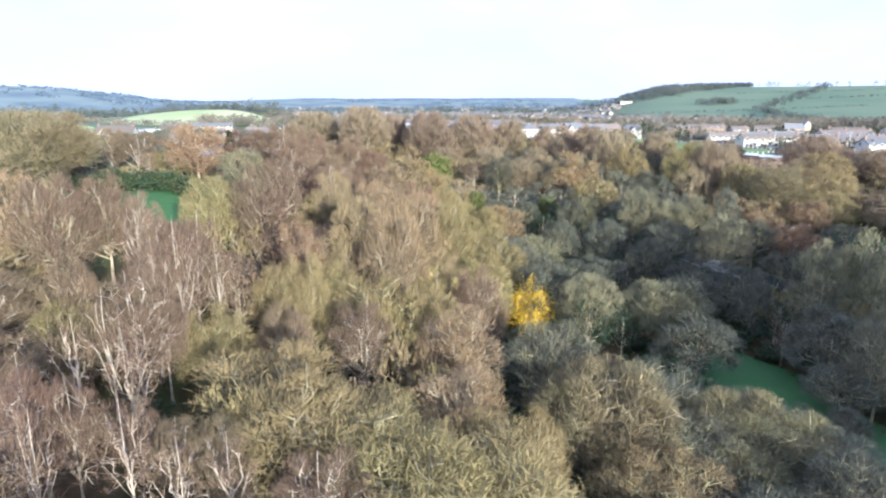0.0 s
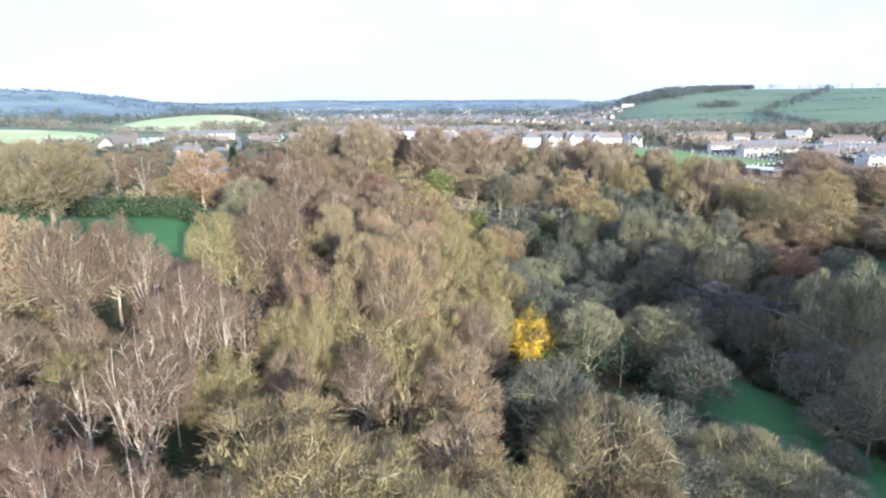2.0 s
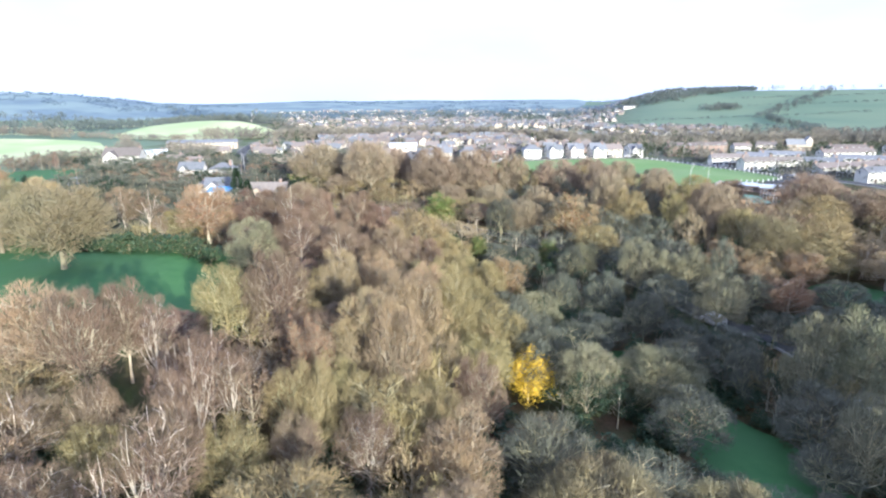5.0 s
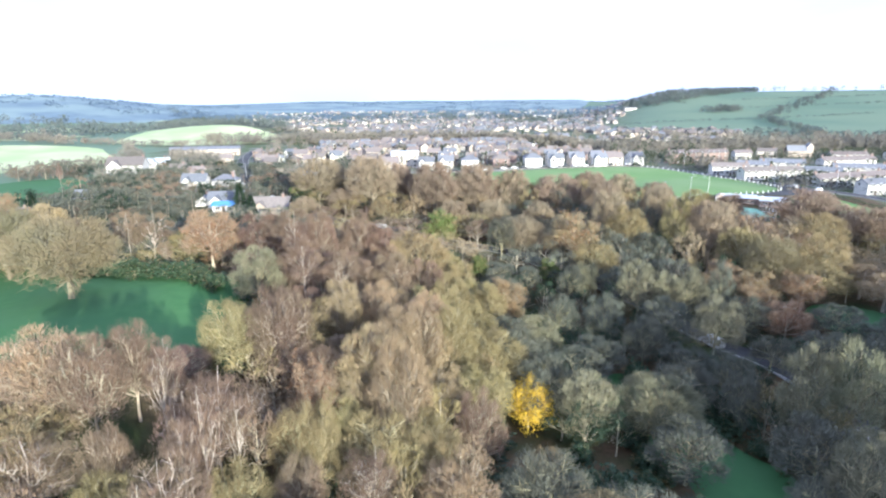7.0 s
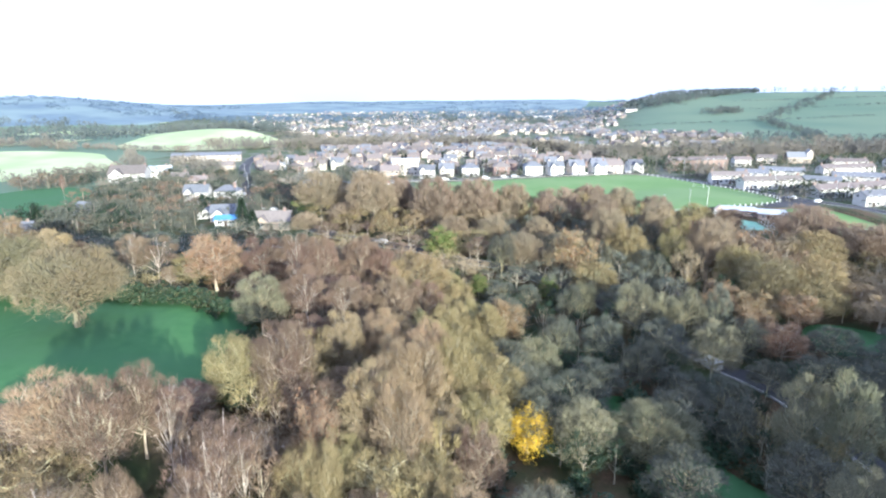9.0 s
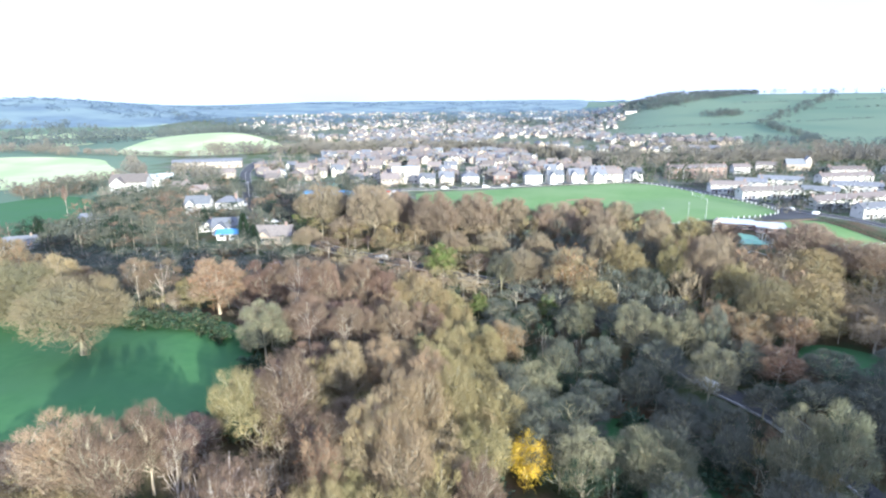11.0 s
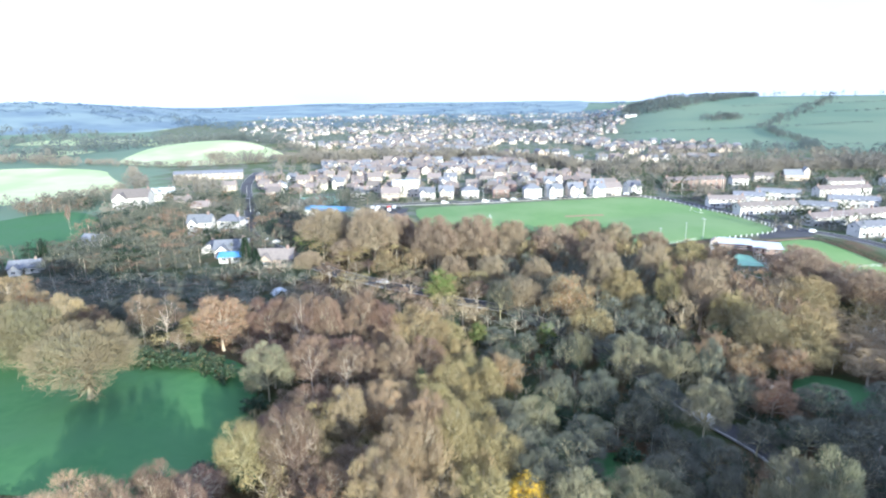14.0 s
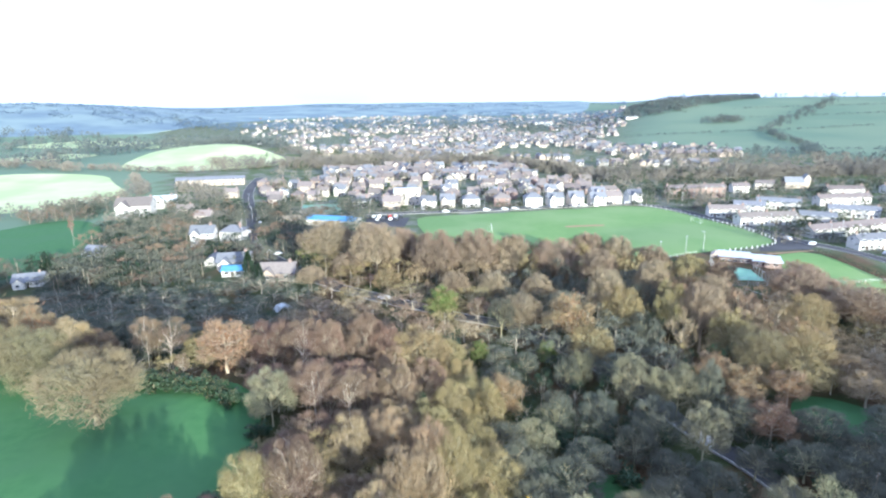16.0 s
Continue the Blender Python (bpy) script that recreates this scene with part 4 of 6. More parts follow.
def note(x, y, room=0.0):
    cell.setdefault((int(x // 8), int(y // 8)), []).append((x, y, room))


ROAD_POINTS = np.vstack([even(WOOD_ROAD, 3.0), even(TOWN_ROAD, 3.0), even(ESTATE_ROAD, 3.0)])
CLEARINGS = [[(1, 47), (10, 45), (12, 60), (9, 76), (4, 72), (2, 60)], [(4, 59), (12, 62), (26, 60), (34, 66), (34, 80), (26, 77), (18, 77), (17, 83), (14.5, 86.5), (10, 85), (7.5, 78)]]
HOUSE_SPOTS = [(-60, 288, 13), (-78, 336, 17), (-33, 291, 15), (-66, 284, 10), (-76, 192, 12), (-60, 190, 12), (-89, 211, 9), (-111, 247, 12), (-99, 251, 11), (-150, 191, 10), (-148, 228, 10), (-50, 164, 5), (-184, 325, 20), (98, 175, 8), (110, 203, 18)]


def wanted_at(x, y):
    """Which of the spots x, y may carry a tree."""
    ok = (np.abs(x) < 0.83 * y + 16) & (y > 15) & (x > -135) & (x < 150)
    for o in OPEN_LAND + CLEARINGS:
        ok &= ~inside(x, y, o)
    ok &= ~(inside(x - 3.0, y, LEFT_FIELD) | inside(x - 2.0, y + 4.0, LEFT_FIELD))
    for a, b, c in HOUSE_SPOTS:
        ok &= (x - a) ** 2 + (y - b) ** 2 > c * c
    for a, b in ROAD_POINTS:
        ok &= (x - a) ** 2 + (y - b) ** 2 > (17 if b < 112 or b > 175 else 9)
        if a > 40 and b < 130:
            for k_ in (0.93, 0.96):
                ok &= (x - k_ * a) ** 2 + (y - k_ * b) ** 2 > 7
    edge = np.where(x < 58, 221.0, np.where(x < 90, 221 - (x - 58), 168.0))
    edge = np.where(x < -46, 184.0, np.where(x > 118, 182.0, edge))
    return ok & (y < edge)


def candidates(n, x0, x1, y0, y1):
    x, y = rng.uniform(x0, x1, n), rng.uniform(y0, y1, n)
    ok = wanted_at(x, y)
    return zip(x[ok].tolist(), y[ok].tolist())


for kind, x, y, _, radius in STANDING:
    note(x, y, (0.6 if y < 76 and x < 8 else 0.85) * radius)
for x, y in candidates(26000, -135, 150, 15, 222):
    gap = (4.8 if x < 8 and y < 58 else 6.2 if x < 8 and y < 90 else 7.1) + (1.0 if 14 < x < 60 and 85 < y < 135 else 0.0) + 1.6 * noise.noise((x * 0.05, y * 0.05, 1.0)) + (0.5 if y > 100 else 0)
    if clear(x, y, gap):
        note(x, y)
        spots.append((x, y))
spots.sort(key=lambda s: s[1] + 0.15 * abs(s[0]))
under = []
for x, y in candidates(16000, -135, 150, 15, 222):
    if clear(x, y, 3.7 + (0.8 if y > 110 else 0), 0.5):
        note(x, y)
        under.append((x, y))


def species(x, y):
    v = 0.5 + 0.9 * noise.noise((x * 0.045, y * 0.045, 7.0)) + rng.uniform(-0.2, 0.2)
    if y > 108 and x > 62:
        return "beech" if v > 0.5 else ("oak" if v > 0.3 else "ash")
    if -46 < x < -4 and 86 < y < 165:
        return "elm" if v > 0.3 else ("ash" if v > 0.1 else "birch")
    if x < -12 and y < 70:
        return "birch" if v > 0.55 else ("elm" if v > 0.3 else "oak")
    # mostly alder here: its twig colour has the valley's shade painted in
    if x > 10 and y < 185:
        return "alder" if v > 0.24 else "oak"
    # alder again, for the shade put into its twigs
    if x < -45:
        return "alder" if v > 0.3 or y > 125 else "oak"
    return "ash" if v > 0.52 else ("oak" if v > 0.34 else ("birch" if v > 0.15 else "oak"))


def tree_height(x, y, below=0.0):
    """How tall a tree there grows, about up to the usual tops."""
    tall = float(canopy(x, y)) - float(land(x, y)) + rng.uniform(-3.2, -0.8) + (1.0 if x < 8 and y < 58 else -0.4) - below
    return min(max(tall, 3.0), 16.5)


NEAR = 130
for x, y in spots[:NEAR]:
    kind = species(x, y)
    stock = (CLOSE if y < 70 else MODELS)[kind]
    model = stock[rng.integers(len(stock))]
    tall = tree_height(x, y)
    wide = rng.uniform(1.15, 1.55) * min(1.0, 0.5 + tall / 20)
    plant(model, x, y, tall / KINDS[kind][0]["h"], wide, rng.uniform(0, 360))

# farther trees of the wood, joined
LIGHT_KINDS = [dict(h=12, r=4.4, base=0.4, plump=1.12, fork=0.65, limbs=10, second=2, twigs=880, twig_len=1.2, twig_w=0.13, upright=0.6, spread=0.75, trunk_r=0.2),
               dict(h=12, r=4.2, base=0.4, plump=1.12, fork=0.7, limbs=10, second=2, twigs=900, twig_len=1.1, twig_w=0.13, upright=0.4, spread=0.75, trunk_r=0.2),
               dict(h=12, r=3.8, base=0.8, plump=1.12, fork=0.9, limbs=10, second=2, twigs=820, twig_len=1.2, twig_w=0.125, upright=0.8, spread=0.75, trunk_r=0.16)]
LIGHTER_KINDS = [dict(k, twigs=520, twig_w=0.22, limbs=8, second=1, spread=0.9, base=-1.5, plump=1.25) for k in LIGHT_KINDS]


def light_models(kinds, copies, branches=True):
    made = []
    for i in range(copies):
        for shape in kinds:
            trunk, limbs, crown, _ = tree_parts(np.random.default_rng(77 + len(made)), **shape)
            wood = joined([trunk, limbs]) if branches else tube([(0, 0, -0.5), (0, 0, shape["h"] * 0.8)], [shape["trunk_r"], 0.05], 3, False)
            tris = []
            for f in wood[1]:
                tris += [(f[0], f[j], f[j + 1]) for j in range(1, len(f) - 1)]
            made.append((np.vstack([wood[0], crown[0]]), np.vstack([np.array(tris), np.array(crown[1]) + len(wood[0])]), len(tris)))
    return made


def plant_many(name, places, models, mats, label, category):
    """Many trees in one mesh: places are rows of x, y, height scale, width scale, number of the model."""
    verts, faces, index, k = [], [], [], 0
    for (x, y, hs, ws, which, *stuff), z in zip(places, land([p[0] for p in places], [p[1] for p in places])):
        v, f, wood = models[which % len(models)]
        a = (x * 12.9 + y * 7.7) % 6.283
        c, s = math.cos(a) * ws, math.sin(a) * ws
        verts.append(np.column_stack([v[:, 0] * c - v[:, 1] * s + x, v[:, 0] * s + v[:, 1] * c + y, v[:, 2] * hs + z]))
        faces.append(f + k)
        index.append(np.r_[np.zeros(wood, np.int32), np.full(len(f) - wood, stuff[0] if stuff else 1, np.int32)])
        k += len(v)
    me = bpy.data.meshes.new(name)
    v, f, index = np.vstack(verts).astype(np.float32), np.vstack(faces).astype(np.int32), np.concatenate(index)
    me.vertices.add(len(v))
    me.vertices.foreach_set("co", v.ravel())
    me.loops.add(f.size)
    me.loops.foreach_set("vertex_index", f.ravel())
    me.polygons.add(len(f))
    me.polygons.foreach_set("loop_start", np.arange(len(f), dtype=np.int32) * 3)
    for m in mats:
        me.materials.append(m)
    me.polygons.foreach_set("material_index", index)
    me.update()
    me.validate()
    return tagged(new(name, me), label, category, kind="stuff")


TWIGS = {"birch": 1, "elm": 1, "ash": 2, "oak": 3, "alder": 4, "beech": 5}


def shade_fill(x, y):
    """Spots on valley floor and in thickets whose dark leaf colour stands in for shade."""
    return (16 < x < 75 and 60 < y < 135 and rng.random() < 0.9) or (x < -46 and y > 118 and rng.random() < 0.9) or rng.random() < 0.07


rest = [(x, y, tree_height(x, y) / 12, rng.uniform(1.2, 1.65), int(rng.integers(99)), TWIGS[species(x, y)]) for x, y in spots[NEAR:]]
rest += [(x, y, tree_height(x, y, rng.uniform(1.2, 4.5)) / 12, rng.uniform(0.65, 1.0), int(rng.integers(99)), 6 if shade_fill(x, y) else TWIGS[species(x, y)]) for x, y in under]
# unseen wood added over the slope behind the right shoulder, to shade the valley
slope = []
for _ in range(900):
    x, y = rng.uniform(62, 190), rng.uniform(-70, 110)
    if x > 0.83 * y + 22 and 0.88 * x + 0.47 * y > 60 and clear(x, y, 5.0):
        note(x, y)
        slope.append((x, y, rng.uniform(1.35, 1.75), rng.uniform(0.95, 1.3), int(rng.integers(99)), 1))
# gardens and thickets round the houses beside the lane
gardens = []
for _ in range(9000):
    x, y = rng.uniform(-235, -44), rng.uniform(182, 345)
    if x < -0.83 * y - 15 or inside(x, y, GREEN_LEFT) or noise.noise((x * 0.03, y * 0.03, 4.0)) < (-0.9 if y < 245 else -0.35) or not clear(x, y, 3.3 if y < 245 else 4.8, 0.5):
        continue
    if np.hypot(ROAD_POINTS[:, 0] - x, ROAD_POINTS[:, 1] - y).min() < 5 or any((x - a) ** 2 + ((y - b) * (0.6 if y < b else 1.0)) ** 2 < c * c for a, b, c in HOUSE_SPOTS):
        continue
    note(x, y)
    # mostly the darkened twigs and dark fill, putting the thickets' shade into colour
    gardens.append((x, y, rng.uniform(0.35, 0.8), rng.uniform(0.9, 1.5), int(rng.integers(99)), int(rng.choice([1, 4, 4, 4, 4, 4, 6, 6]))))
rest += gardens
wood_mats = [GREY_BARK, TWIG_PURPLE, TWIG_TAN, TWIG_OLIVE, TWIG_GREY_SHADED, TWIG_RUST, LEAF_DARK_AND_SHADE]
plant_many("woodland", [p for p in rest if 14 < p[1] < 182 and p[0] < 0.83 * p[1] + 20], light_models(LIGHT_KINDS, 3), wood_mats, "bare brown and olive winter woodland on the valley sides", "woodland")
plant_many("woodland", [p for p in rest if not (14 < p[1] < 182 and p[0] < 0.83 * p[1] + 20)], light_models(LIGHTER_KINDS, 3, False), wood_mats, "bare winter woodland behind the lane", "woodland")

# brushwood under the trees
BRUSH_KIND = [dict(h=2.2, r=1.9, base=0.1, fork=0.5, limbs=5, second=2, twigs=150, twig_len=0.9, twig_w=0.09, upright=0.6, trunk_r=0.05)]
brush = []
for x, y in list(candidates(4000, -100, 125, 15, 200))[:850]:
    brush.append((x, y, rng.uniform(0.5, 1.3), rng.uniform(0.7, 1.4), int(rng.integers(9))))
rim = even(np.vstack([rounded(GLADE), rounded(GLADE)[:1]]), 1.1)
for x, y in rim + rng.normal(0, 0.9, rim.shape):
    brush.append((float(x), float(y), rng.uniform(0.25, 0.8), rng.uniform(0.4, 1.0), int(rng.integers(9))))
plant_many("undergrowth", brush, light_models(BRUSH_KIND, 4, False), [BRUSH, BRUSH], "brown and dark green brushwood under the trees", "undergrowth")

# far belts of trees, hedges and garden trees
FAR_KIND = [dict(h=9, r=4.2, base=-1.5, fork=0.6, limbs=7, second=2, twigs=130, twig_len=1.7, twig_w=0.62, upright=0.4, trunk_r=0.2, spread=0.9, plump=1.25),
            dict(h=9, r=3.4, base=-1.0, fork=0.7, limbs=7, second=2, twigs=120, twig_len=1.6, twig_w=0.6, upright=0.6, trunk_r=0.2, spread=0.9, plump=1.25)]
plant_many("woodland", slope, light_models(FAR_KIND, 4, False), [GREY_BARK, TWIG_TAN], "bare winter woodland added out of view to shade the valley", "woodland")
far = []


def belt(line, width, gap, tall, wide=1.0):
    for x, y in even(line, gap):
        for _ in range(max(1, int(width / gap))):
            far.append((x + rng.uniform(-gap, gap) * 0.6, y + rng.uniform(-0.5, 0.5) * width, tall / 9 * rng.uniform(0.7, 1.2), wide * rng.uniform(0.75, 1.25), int(rng.integers(99))))


# belts between and behind the houses
belt([(-235, 560), (-150, 560), (-100, 600), (-40, 640), (30, 590), (60, 545), (100, 490), (130, 440)], 40, 7, 9)
belt([(130, 440), (200, 445), (280, 460), (380, 480), (470, 520)], 26, 7, 8)
belt([(-150, 556), (-60, 562), (30, 572), (70, 530), (105, 500)], 30, 6, 10.5, 1.2)
belt([(100, 470), (145, 470), (220, 460), (330, 470), (460, 520)], 26, 6, 10, 1.2)
belt([(-330, 520), (-255, 512), (-210, 528), (-165, 575)], 12, 6, 6)
belt([(-345, 690), (-285, 720), (-225, 700), (-160, 640), (-130, 610)], 24, 7, 8)
belt([(-420, 350), (-330, 320), (-265, 312), (-235, 330), (-215, 400), (-255, 450)], 14, 6, 8)
belt([(-480, 520), (-400, 510), (-320, 505)], 30, 7, 8)
belt([(-240, 195), (-190, 182), (-160, 192)], 10, 6, 6)
belt([(-232, 306), (-205, 326), (-165, 285)], 10, 6, 7)
belt([(-165, 262), (-140, 270), (-120, 268)], 8, 6, 6)
belt([(-175, 350), (-150, 380), (-200, 420)], 22, 7, 8)
belt([(-160, 300), (-135, 310), (-118, 300)], 20, 6, 7)
belt([(-80, 275), (-70, 300), (-85, 330)], 12, 5.5, 8)
belt([(132, 318), (142, 300), (150, 285)], 8, 4, 4, 0.6)
belt([(152, 262), (160, 248), (166, 236)], 8, 4, 4, 0.6)
belt([(165, 232), (172, 205), (180, 175)], 5, 3, 2.4, 0.5)
for i in range(26):
    far.append((146.5 + 0.31 * i * 0.9, 220.5 - 1.9 * i * 0.9, rng.uniform(0.16, 0.24), rng.uniform(0.28, 0.4), int(rng.integers(99)), 2))
belt([(400, 640), (430, 690), (470, 760), (490, 870), (520, 930)], 30, 9, 9)
belt([(500, 930), (600, 1050), (760, 1220), (860, 1330)], 40, 12, 9)
for a in range(14):
    belt([(470 + a * 4, 1075 + (a % 4) * 12), (540, 1085 + (a % 4) * 12)], 14, 9, 11)
for a, b in (((290, 960), (700, 960)), ((430, 720), (900, 700)), ((560, 1130), (1000, 1060)), ((620, 1270), (900, 1210)), ((500, 1250), (520, 1480)), ((900, 1210), (1250, 1220)), ((760, 860), (1100, 800)), ((430, 1330), (560, 1340))):
    belt([a, b], 4, 9, 3.6)
for _ in range(60):
    s = rng.uniform(0.36, 0.80)
    r_ = rng.uniform(1650, 1800)
    far.append((r_ * s / math.hypot(1, s), r_ / math.hypot(1, s), rng.uniform(0.8, 1.7), rng.uniform(0.9, 1.6), int(rng.integers(99))))
for _ in range(620):
    x, y = rng.uniform(135, 330), rng.uniform(225, 430)
    far.append((x, y, rng.uniform(0.3, 0.75), rng.uniform(0.45, 1.0), int(rng.integers(99)), int(rng.choice([1, 2, 2]))))
for _ in range(420):
    s = rng.uniform(0.30, 0.52)
    r_ = rng.uniform(1340 + 2600 * max(0.0, s - 0.38), 1760)
    far.append((r_ * s / math.hypot(1, s), r_ / math.hypot(1, s), rng.uniform(0.9, 1.5), rng.uniform(1.5, 3.0), int(rng.integers(99))))
for i in range(110):
    far.append((rng.uniform(-58, 112), rng.uniform(322.5, 328), rng.uniform(0.18, 0.42), rng.uniform(0.3, 0.65), int(rng.integers(99)), int(rng.choice([1, 2]))))
for _ in range(260):
    s, r_ = rng.uniform(0.29, 0.80), rng.uniform(540, 780)
    far.append((r_ * s / math.hypot(1, s), r_ / math.hypot(1, s), rng.uniform(0.7, 1.25), rng.uniform(0.8, 1.5), int(rng.integers(99)), 1))
# garden and street trees of the town, and woods of the left hill
for _ in range(700):
    y = 335 + 1150 * rng.random() ** 1.6
    x = rng.uniform(-0.32, 0.46) * y
    if y > 700 and x / y > 0.28:
        continue
    far.append((x, y, rng.uniform(0.45, 1.0) * (1 + y / 1800), rng.uniform(0.5, 1.1) * (1 + y / 1800), int(rng.integers(99)), int(rng.choice([1, 1, 2]) if y < 640 else 1)))
for _ in range(420):
    y = rng.uniform(560, 1150)
    x = -rng.uniform(0.28, 0.82) * y
    if noise.noise((x * 0.006, y * 0.004, 3.0)) > -0.05 and not inside(x, y, FIELD_HILL):
        far.append((x, y, rng.uniform(0.8, 1.4) * (1 + y / 2500), rng.uniform(1.0, 2.0) * (1 + y / 2500), int(rng.integers(99))))
for _ in range(160):
    y = rng.uniform(1250, 1700)
    x = rng.uniform(-0.5, 0.32) * y
    if noise.noise((x * 0.003, y * 0.002, 5.0)) > -0.1:
        far.append((x, y, rng.uniform(1.2, 2.0), rng.uniform(2.5, 5.0), int(rng.integers(99))))
far = [p for p in far if not (inside(p[0], p[1], SPORTS_FIELD) or np.hypot(ROAD_POINTS[:, 0] - p[0], ROAD_POINTS[:, 1] - p[1]).min() < 4.5
                              or any((p[0] - a) ** 2 + (p[1] - b) ** 2 < c * c for a, b, c in HOUSE_SPOTS))]


# ---- houses ----
def gable_roof(w, d, z, rise, over=0.4, thick=0.22):
    """Two pitched slabs with a ridge along x."""
    hw, hd = w / 2 + over, d / 2 + over
    drop = rise * over / (d / 2)
    v = [(-hw, -hd, z - drop), (hw, -hd, z - drop), (hw, 0, z + rise), (-hw, 0, z + rise), (hw, hd, z - drop), (-hw, hd, z - drop)]
    v += [(x, y, q + thick) for x, y, q in v]
    f = [(6, 7, 8, 9), (9, 8, 10, 11), (1, 0, 3, 2), (2, 3, 5, 4), (0, 1, 7, 6), (4, 5, 11, 10), (1, 2, 8, 7), (2, 4, 10, 8), (3, 0, 6, 9), (5, 3, 9, 11)]
    return v, f


def hip_roof(w, d, z, rise, over=0.4, thick=0.2):
    hw, hd, rw = w / 2 + over, d / 2 + over, max(0.3, w / 2 - d / 2)
    v = [(-hw, -hd, z), (hw, -hd, z), (hw, hd, z), (-hw, hd, z), (-hw, -hd, z + thick), (hw, -hd, z + thick), (hw, hd, z + thick), (-hw, hd, z + thick), (-rw, 0, z + rise), (rw, 0, z + rise)]
    return v, [(3, 2, 1, 0), (0, 1, 5, 4), (1, 2, 6, 5), (2, 3, 7, 6), (3, 0, 4, 7), (4, 5, 9, 8), (5, 6, 9), (6, 7, 8, 9), (7, 4, 8)]


def window_part(x, y, z, w, h, turned, parent):
    """A framed window set 6 cm proud of the wall, with a glass pane."""
    v, f = box(-w / 2, -0.06, -h / 2, w / 2, 0.06, h / 2)
    if turned:
        v = [(b, a, c) for a, b, c in v]
        f = [q[::-1] for q in f]
    win = mesh_part("window", [(a + x, b + y, c + z) for a, b, c in v], f, FRAME_WHITE, parent)
    out = -1 if (y < 0 and not turned) or (x < 0 and turned) else 1
    v, f = joined([box(s * w / 4 - w / 4 + 0.07, -0.075, -h / 2 + 0.09, s * w / 4 + w / 4 - 0.05, 0.075, h / 2 - 0.09) for s in (-1, 1)])
    if turned:
        v = [(b, a, c) for a, b, c in v]
        f = [q[::-1] for q in f]
    mesh_part("pane", [(a + x, b + y, c + z) for a, b, c in v], f, GLASS, win)
    return win


def house(name, label, w, d, eaves, rise, wall_m, roof_m, hip=False, storeys=2, units=1, wing=0.0, group="houses of the town", chimneys=1, category="house"):
    top = empty(name, label, category, group)
    pieces = [box(-w / 2, -d / 2, -1.5, w / 2, d / 2, eaves)]
    if not hip:
        for s in (-1, 1):
            x0, x1 = s * w / 2 - (0.25 if s > 0 else 0), s * w / 2 + (0 if s > 0 else 0.25)
            v = [(x0, -d / 2, eaves), (x0, d / 2, eaves), (x0, 0, eaves + rise), (x1, -d / 2, eaves), (x1, d / 2, eaves), (x1, 0, eaves + rise)]
            pieces.append((v, [(0, 2, 1), (3, 4, 5), (0, 3, 5, 2), (1, 2, 5, 4)]))
    if wing:
        pieces.append(box(-w * 0.42, -d / 2 - wing, -1.5, -w * 0.05, -d / 2, eaves - 0.2))
        v = [(-w * 0.42, -d / 2 - wing, eaves - 0.2), (-w * 0.05, -d / 2 - wing, eaves - 0.2), (-w * 0.235, -d / 2 - wing, eaves + rise * 0.72)]
        v += [(a, b + wing, c) for a, b, c in v]
        pieces.append((v, [(0, 1, 2), (5, 4, 3), (0, 2, 5, 3), (1, 4, 5, 2)]))
    mesh_part("wall", *joined(pieces), wall_m, top)
    roofs = [hip_roof(w, d, eaves, rise) if hip else gable_roof(w, d, eaves, rise)]
    if wing:
        v, f = gable_roof(wing + d / 2, w * 0.37, eaves - 0.2, rise * 0.74, 0.3, 0.18)
        roofs.append(([(-w * 0.235 - b, -d / 2 - wing / 2 + d / 4 + a, c) for a, b, c in v], f))
    mesh_part("roof", *joined(roofs), roof_m, top)
    for i in range(chimneys):
        x = -w / 2 + 0.7 + (w - 1.4) * (i / max(1, chimneys - 1)) if chimneys > 1 else w * 0.34
        stack = mesh_part("chimney", *box(x - 0.45, -0.35, eaves + rise * 0.55, x + 0.45, 0.35, eaves + rise + 1.1), BRICK, top)
        for s in (-0.22, 0.22):
            mesh_part("chimney_pot", *tube([(x + s, 0, eaves + rise + 1.1), (x + s, 0, eaves + rise + 1.55)], [0.14, 0.11], 6), TILE, stack)
    bay = w / units
    for u in range(units):
        cx = -w / 2 + bay * (u + 0.5)
        for s in range(storeys):
            z = 1.55 + s * 2.6
            for side in (-1, 1):
                for dx in ((-0.27, 0.27) if bay > 5.5 or s else (-0.25,)):
                    y = side * d / 2
                    if wing and side < 0 and cx + dx * bay < -w * 0.05:
                        y -= wing
                    window_part(cx + dx * bay, y, z, 1.5, 1.25, False, top)
        mesh_part("door", *box(cx - 0.45, -d / 2 - 0.07, -0.1, cx + 0.45, -d / 2 + 0.05, 2.0), DOOR, top)
    for s in (-1, 1):
        window_part(s * w / 2, d * 0.15, 1.55 + (storeys - 1) * 2.6, 1.1, 1.2, True, top)
    return top


H = [house("house", "white rendered house with a dark slate roof", 9.5, 7.5, 5.2, 2.7, RENDER_WHITE, SLATE, wing=2.0),
     house("house", "white rendered house with a hipped slate roof", 10.5, 8, 5.2, 2.9, RENDER_WHITE, SLATE, hip=True),
     house("house", "cream house with a brown tiled roof", 9.5, 7.5, 5.2, 2.8, RENDER_CREAM, TILE),
     house("house", "buff stone house with a brown tiled roof", 11, 8, 5.3, 3.0, STONE, TILE, units=2, chimneys=2),
     house("house", "cream gabled house with a grey slate roof", 9, 8, 5.3, 3.2, RENDER_CREAM, SLATE, wing=1.6),
     house("house", "brown brick house with a hipped tiled roof", 10, 8, 5.2, 2.8, BRICK, TILE, hip=True)]
SPENT += H


